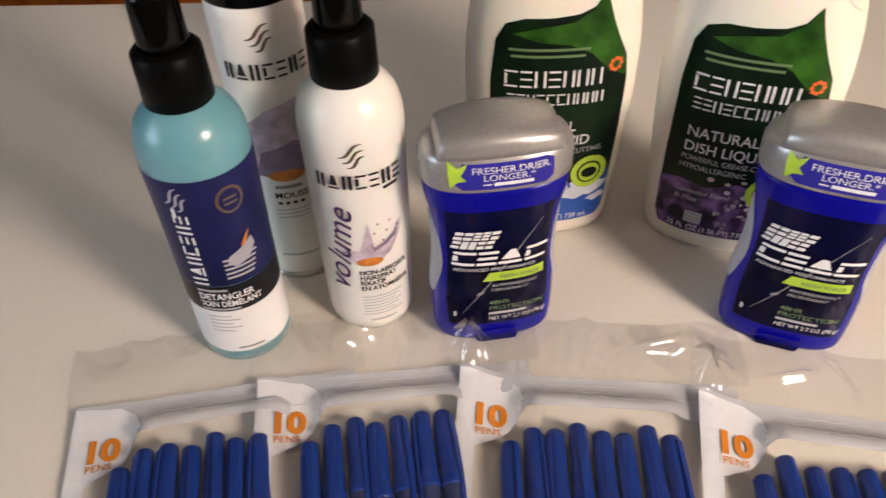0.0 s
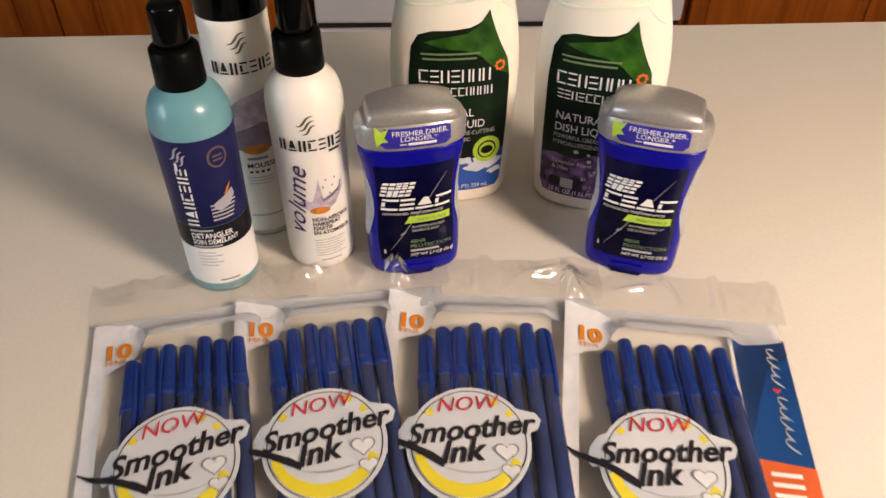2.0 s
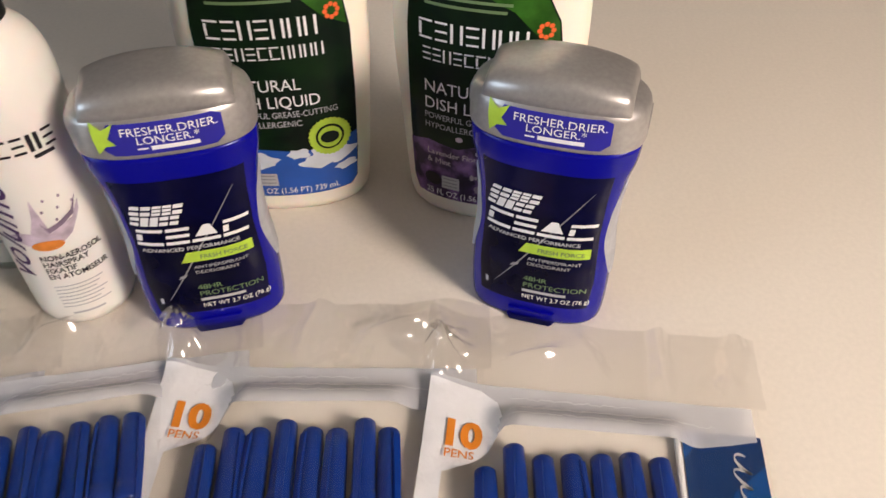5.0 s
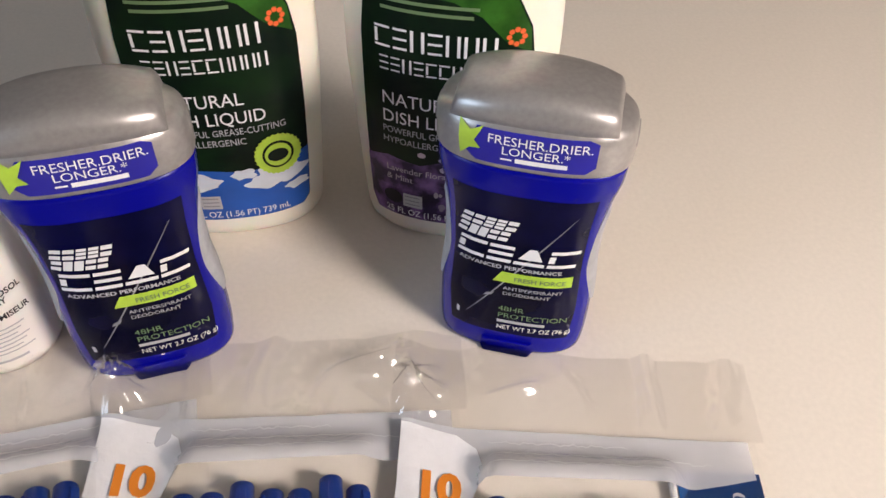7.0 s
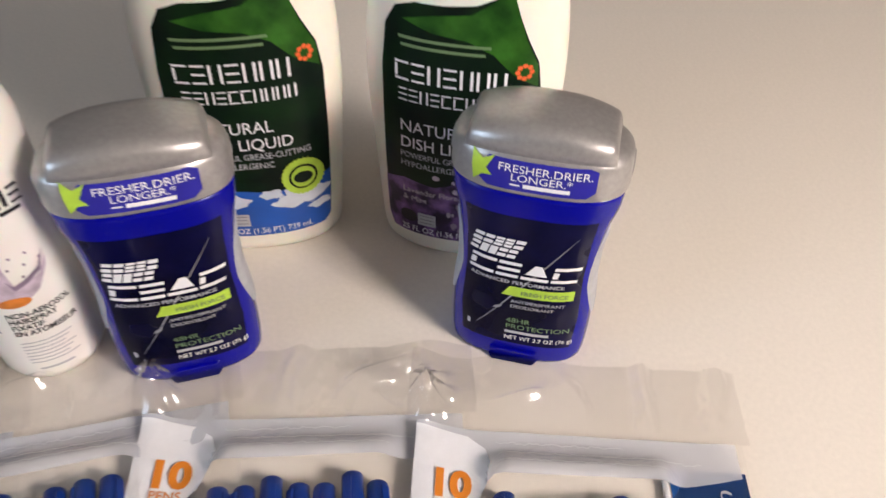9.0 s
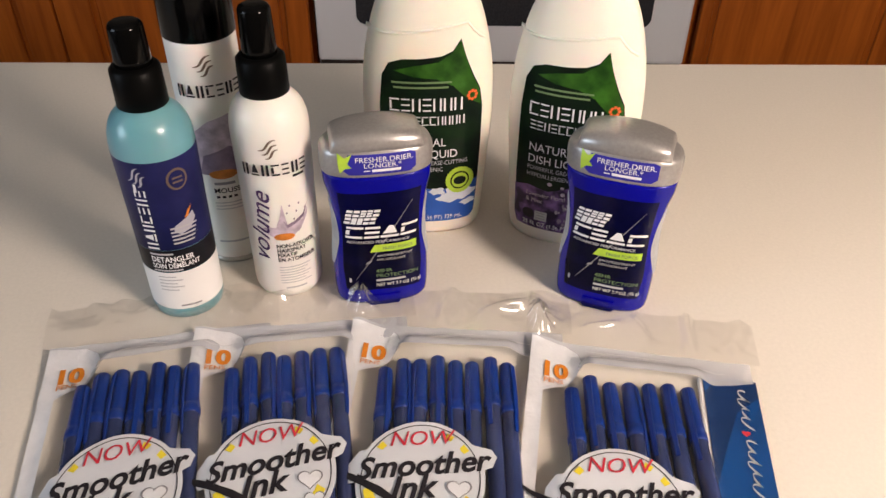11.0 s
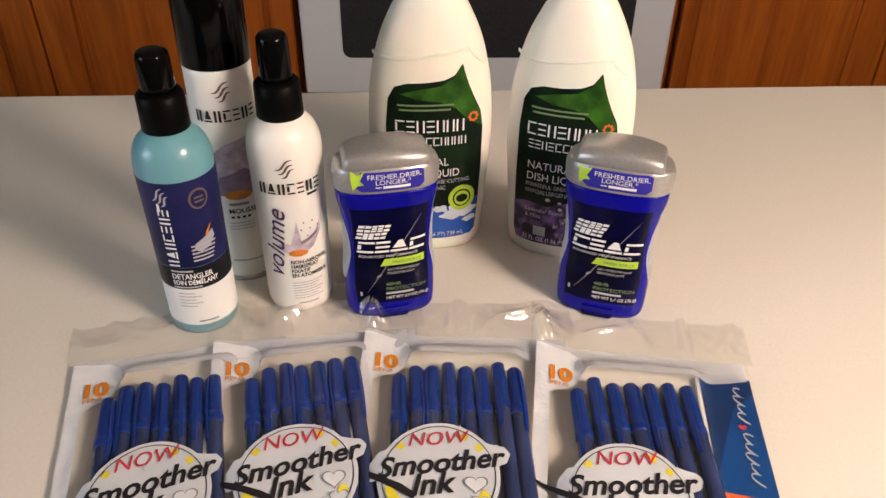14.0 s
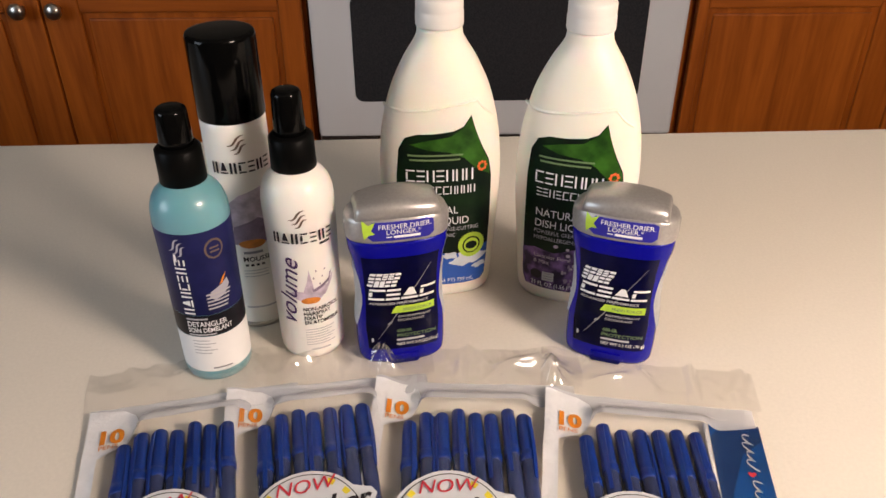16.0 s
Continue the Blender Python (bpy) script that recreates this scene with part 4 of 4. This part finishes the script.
def grid(u0, u1, v0, v1, nu, nv, h, off=0.0):
    bm = bmesh.new()
    vs = [[bm.verts.new((u0 + (u1 - u0) * i / nu, v0 + (v1 - v0) * j / nv, 0)) for i in range(nu + 1)] for j in range(nv + 1)]
    for row in vs:
        for v in row:
            v.co.z = h(v.co.x, v.co.y) + off
    for a, b in zip(vs, vs[1:]):
        for i in range(nu):
            bm.faces.new((a[i], a[i + 1], b[i + 1], b[i]))
    return bm


def heart(cx, cy, s):
    pts = []
    for i in range(28):
        t = 2 * math.pi * i / 28
        pts.append((cx + s * 0.06 * 16 * math.sin(t) ** 3, cy + s * 0.06 * (13 * math.cos(t) - 5 * math.cos(2 * t) - 2 * math.cos(3 * t) - math.cos(4 * t))))
    return pts


def pen_pack(m, lift, seed, strip, ridge, full):
    ob = empty("pen_pack", m, "clear plastic bag of ten blue ballpoint pens lying flat", "pen pack", "pen packs")
    h = bag_height(lift, seed, full, ridge)

    def go(u, v, up=0.0):
        return (u, v, h(u, v) + 0.0004 + up)

    film = part("film", grid(0.0, WIDE, -LEN, 0.0, 62, 80, h), FILM, ob, "clear glossy bag film")
    flap = part("flap", grid(-0.004, WIDE + 0.003, 0.0, 0.034, 120, 36, h), FLAPFILM, ob, "crumpled clear flap")
    part("seam", sheet_on(rect(0.0, 0.0085, -LEN, -0.003, 0.0), go, 0.0, 0.003), BAGWHITE, ob, "white printed bag edge")
    part("top_seam", sheet_on([(0.0, -0.0225), (0.030, -0.0225), (WIDE - 0.032, -0.0215), (WIDE - 0.003, -0.0150), (WIDE - 0.003, -0.0005), (0.0, 0.0)], go, 0.0, 0.003), HEADER, ob, "hazy white bag header")
    for k in range(3):
        run = [(0.031 + 0.0016 * i, -0.0050 - 0.0055 * k + 0.0007 * math.sin(i * 2.1 + seed + k) * math.cos(i * 0.83 + k)) for i in range(50 - 9 * ((k + int(seed)) % 3))]
        part("faint_script_line", sheet_on(ribbon(run, 0.0006), go, 0.0004, 0.006), INKLG, ob, smooth=False)
    part("corner_patch", sheet_on([(0.0, -0.001), (0.020, -0.003), (0.0270, -0.008), (0.0290, -0.014), (0.0280, -0.022), (0.0245, -0.030), (0.0180, -0.0365), (0.010, -0.0405), (0.0, -0.042)], go, 0.0003, 0.003), BAGWHITE, ob, "white corner patch")
    text_on("10", 0.0150, 0.0140, -0.0295, go, ORANGE, ob, "CENTER", bold=0.045, wide=1.05, up=0.0012)
    text_on("PENS", 0.0050, 0.0140, -0.0350, go, ORANGE, ob, "CENTER", wide=1.0, bold=0.01, up=0.0018)
    if strip:
        part("card_strip", sheet_on(rect(0.0967, 0.1258, -LEN, -0.0120), on_flat, 0.0012, 0.004), STRIPBLUE, ob, "bright blue card strip")
        # shade over the strip's top and left, painted as a darker blue patch
        part("card_shade", sheet_on([(0.0967, -0.024), (0.1050, -0.0125), (0.1258, -0.0122), (0.1258, -0.024), (0.113, -0.036), (0.1050, -0.060), (0.0967, -0.088)], on_flat, 0.0014, 0.004), STRIPSHADE, ob)
        part("card_fold", box(0.0935, 0.0960, -LEN, -0.014, 0.0005, 0.0030, 0.001), LABELW, ob, smooth=False)
        scrawl_on(0.1205, -0.090, 0.034, 0.0070, 5, 0.0013, on_flat, INKLG, ob, turn=90)
        part("heart_mark", sheet_on(heart(0.1155, -0.0505, 0.0024), on_flat, 0.0018), RED, ob)
        scrawl_on(0.1205, -0.047, 0.026, 0.0068, 4, 0.0013, on_flat, INKLG, ob, turn=90)
        part("orange_panel", sheet_on([(0.0967, -0.1250), (0.1258, -0.1270), (0.1258, -0.0990), (0.0967, -0.0960)], on_flat, 0.0018), REDORANGE, ob, "orange card panel")
        bars_on([(0.1030, 0.1180, -0.1060 - 0.006 * k, -0.1035 - 0.006 * k) for k in range(3)], on_flat, LABELW, ob, 0.0022)
        part("orange_dot", sheet_on(disc(0.1110, -0.1390, 0.0072), on_flat, 0.0018), ORANGE, ob)
        part("orange_dot_centre", sheet_on(disc(0.1110, -0.1390, 0.0035), on_flat, 0.0020), REDORANGE, ob)
    # round badge with its words
    cx, cy = 0.0490, -0.1140
    part("badge", sheet_on(disc(cx, cy, 0.0310, 0.0345, 64), go, 0.0005, 0.003), BADGESHADED, ob, "white round badge")
    wordshape = [(cx - 0.0360, cy + 0.0035), (cx - 0.0345, cy - 0.0005), (cx - 0.0290, cy - 0.0010), (cx + 0.028, cy + 0.0030), (cx + 0.0350, cy + 0.0060), (cx + 0.0375, cy + 0.0120), (cx + 0.0350, cy + 0.0165), (cx + 0.0300, cy + 0.0180), (cx + 0.0180, cy + 0.0230), (cx + 0.0080, cy + 0.0200), (cx - 0.0150, cy + 0.0175), (cx - 0.0300, cy + 0.0175), (cx - 0.0350, cy + 0.0110)]
    wordshape = [(cx + (p - cx) * 0.997 - (q - cy) * 0.078, cy + (p - cx) * 0.078 + (q - cy) * 0.997) for p, q in wordshape]
    part("word_backing", sheet_on(wordshape, go, 0.0007, 0.003), BADGESHADED, ob)
    part("badge_line", ring_sheet(disc(cx, cy, 0.0288, 0.0322, 64), cx, cy, 0.982, go, 0.0008), INKK, ob)
    lower = [(cx + 0.0275 * math.cos(a), cy + 0.0310 * math.sin(a)) for a in [radians(195 + 8 * i) for i in range(19)]]
    inner = [(cx + 0.0235 * math.cos(a), cy + 0.0005 + 0.0240 * math.sin(a)) for a in [radians(339 - 8 * i) for i in range(19)]]
    part("yellow_crescent", sheet_on(lower + inner, go, 0.0009, 0.003), YELLOW, ob)
    for a in (40, 62, 142):
        q = [(cx + r * math.cos(radians(a + d)), cy + r * 1.1 * math.sin(radians(a + d))) for r, d in ((0.0245, -5), (0.0278, -5), (0.0278, 4), (0.0245, 3))]
        part("yellow_fleck", sheet_on(q, go, 0.0009), YELLOW, ob)
    text_on("NOW", 0.0125, cx - 0.0015, cy + 0.0195, go, RED, ob, "CENTER", lean=0.25, turn=6, wide=0.95, up=0.0012)
    text_on("Smoother", 0.0172, cx + 0.0005, cy + 0.0020, go, INKK, ob, "CENTER", lean=0.34, turn=8.5, wide=0.92, bold=0.026, up=0.0012)
    text_on("Ink", 0.0178, cx - 0.0035, cy - 0.0115, go, INKK, ob, "CENTER", lean=0.34, turn=8.5, wide=0.95, bold=0.026, up=0.0012)
    for hx, hy, s in ((0.0185, -0.0050, 0.0065), (0.0205, -0.0160, 0.0052)):
        pts = heart(cx + hx, cy + hy, s)
        part("heart_print", sheet_on(pts, go, 0.0010), BAGWHITE, ob)
        part("heart_line", ring_sheet(pts, cx + hx, cy + hy, 0.86, go, 0.0012), INKG, ob)
    part("swoosh_line", sheet_on(ribbon([(cx - 0.012 + 0.003 * i, cy - 0.0150 - 0.0012 * math.sin(i * 0.35) * 2) for i in range(10)], 0.0007), go, 0.0012), INKG, ob)
    # a printed pen across the edge
    part("pen_print", sheet_on(ribbon([(0.0005 + 0.0034 * i, -0.1040 - 0.00225 * i) for i in range(11)], 0.0034), go, 0.0012, 0.003), INKK, ob)
    part("pen_print_head", sheet_on([(0.0225, -0.1163), (0.0245, -0.1215), (0.0368, -0.1290), (0.0383, -0.1255), (0.0313, -0.1205)], go, 0.0014, 0.003), INKK, ob)
    return ob


HEADER = film_material("hazy_header_film", (0.93, 0.94, 0.96), 1.2, 0.16, 0.55, 90, milk=(0.66, 0.68, 0.73))


def make_pen():
    ob = empty("ballpoint_pen", pose(0, 0, 0), "blue ballpoint pen with cap, inside a bag", "pen", "pens in the bags")
    lay = pose(0, 0, 0, 90, 0, 0)  # the pen's axis runs along -y from its cap's tip

    def along(profile, count=14):
        bm = lathe(profile, count)
        bmesh.ops.transform(bm, matrix=lay, verts=bm.verts[:])
        return bm

    cap = part("cap", along([(0.0033, 0.0), (0.0040, 0.0008), (0.0043, 0.010), (0.0045, 0.028), (0.0046, 0.0300), (0.0050, 0.0305), (0.0050, 0.0355), (0.0047, 0.0362)]), PENBLUE, ob, "blue tapered pen cap")
    clip = bmesh.new()
    rings = []
    for i in range(9):
        f = i / 8
        y, w = -0.003 - 0.046 * f, 0.0015 - 0.0004 * f
        z0 = 0.0040 + 0.0009 * math.sin(f * math.pi)
        rings.append([(-w, y, z0), (w, y, z0), (w, y, z0 + 0.0009), (-w, y, z0 + 0.0009)])
    loft(rings, clip)
    part("clip", clip, PENBLUE, cap, smooth=False)
    part("barrel", along([(0.0044, 0.0360), (0.0045, 0.0365), (0.0046, 0.10), (0.0046, 0.142), (0.0042, 0.1425)]), BARREL, ob, "smoky clear barrel")
    part("end_plug", along([(0.0044, 0.1425), (0.0046, 0.1430), (0.0045, 0.1465), (0.0030, 0.1475)]), PENBLUE, ob)
    return ob


PACKS = [(-0.1025, 0.3449, 12.1, 0.0, 1.3, False, 0, (0.062, 0.020, 0.012)), (-0.0230, 0.3613, 7.6, 0.0035, 4.7, False, 3, (0.046, 0.022, 0.010)), (0.0690, 0.3699, -3.0, 0.0035, 8.2, False, 4, (0.092, 0.019, 0.015)), (0.1744, 0.3582, -8.6, 0.0035, 2.9, True, 7, (0.040, 0.013, 0.014))]
pen = None
rng = random.Random(11)
for x, y, turn, lift, seed, strip, fan, ridge in PACKS:
    m = pose(x, y, 0.0004, 0, 0, turn)
    count = 8 if x == 0.0690 else 7
    pen_pack(m, lift, seed, strip, ridge, 0.090 if strip or count == 8 else 0.084)
    for i in range(count):
        slip = rng.uniform(-0.0040, 0.0012) - 0.007 * (i == 0)
        here = m @ pose(0.0235 + (0.0104 if strip else 0.0096) * i + rng.uniform(-0.0005, 0.0005), -0.0280 + slip, 0.0052, 0, rng.uniform(-55, 55), fan * (1 - 0.06 * i) + rng.uniform(-0.7, 0.7))
        if pen is None:
            pen = make_pen()
            pen.matrix_world = here
        else:
            copy_thing(pen, here)
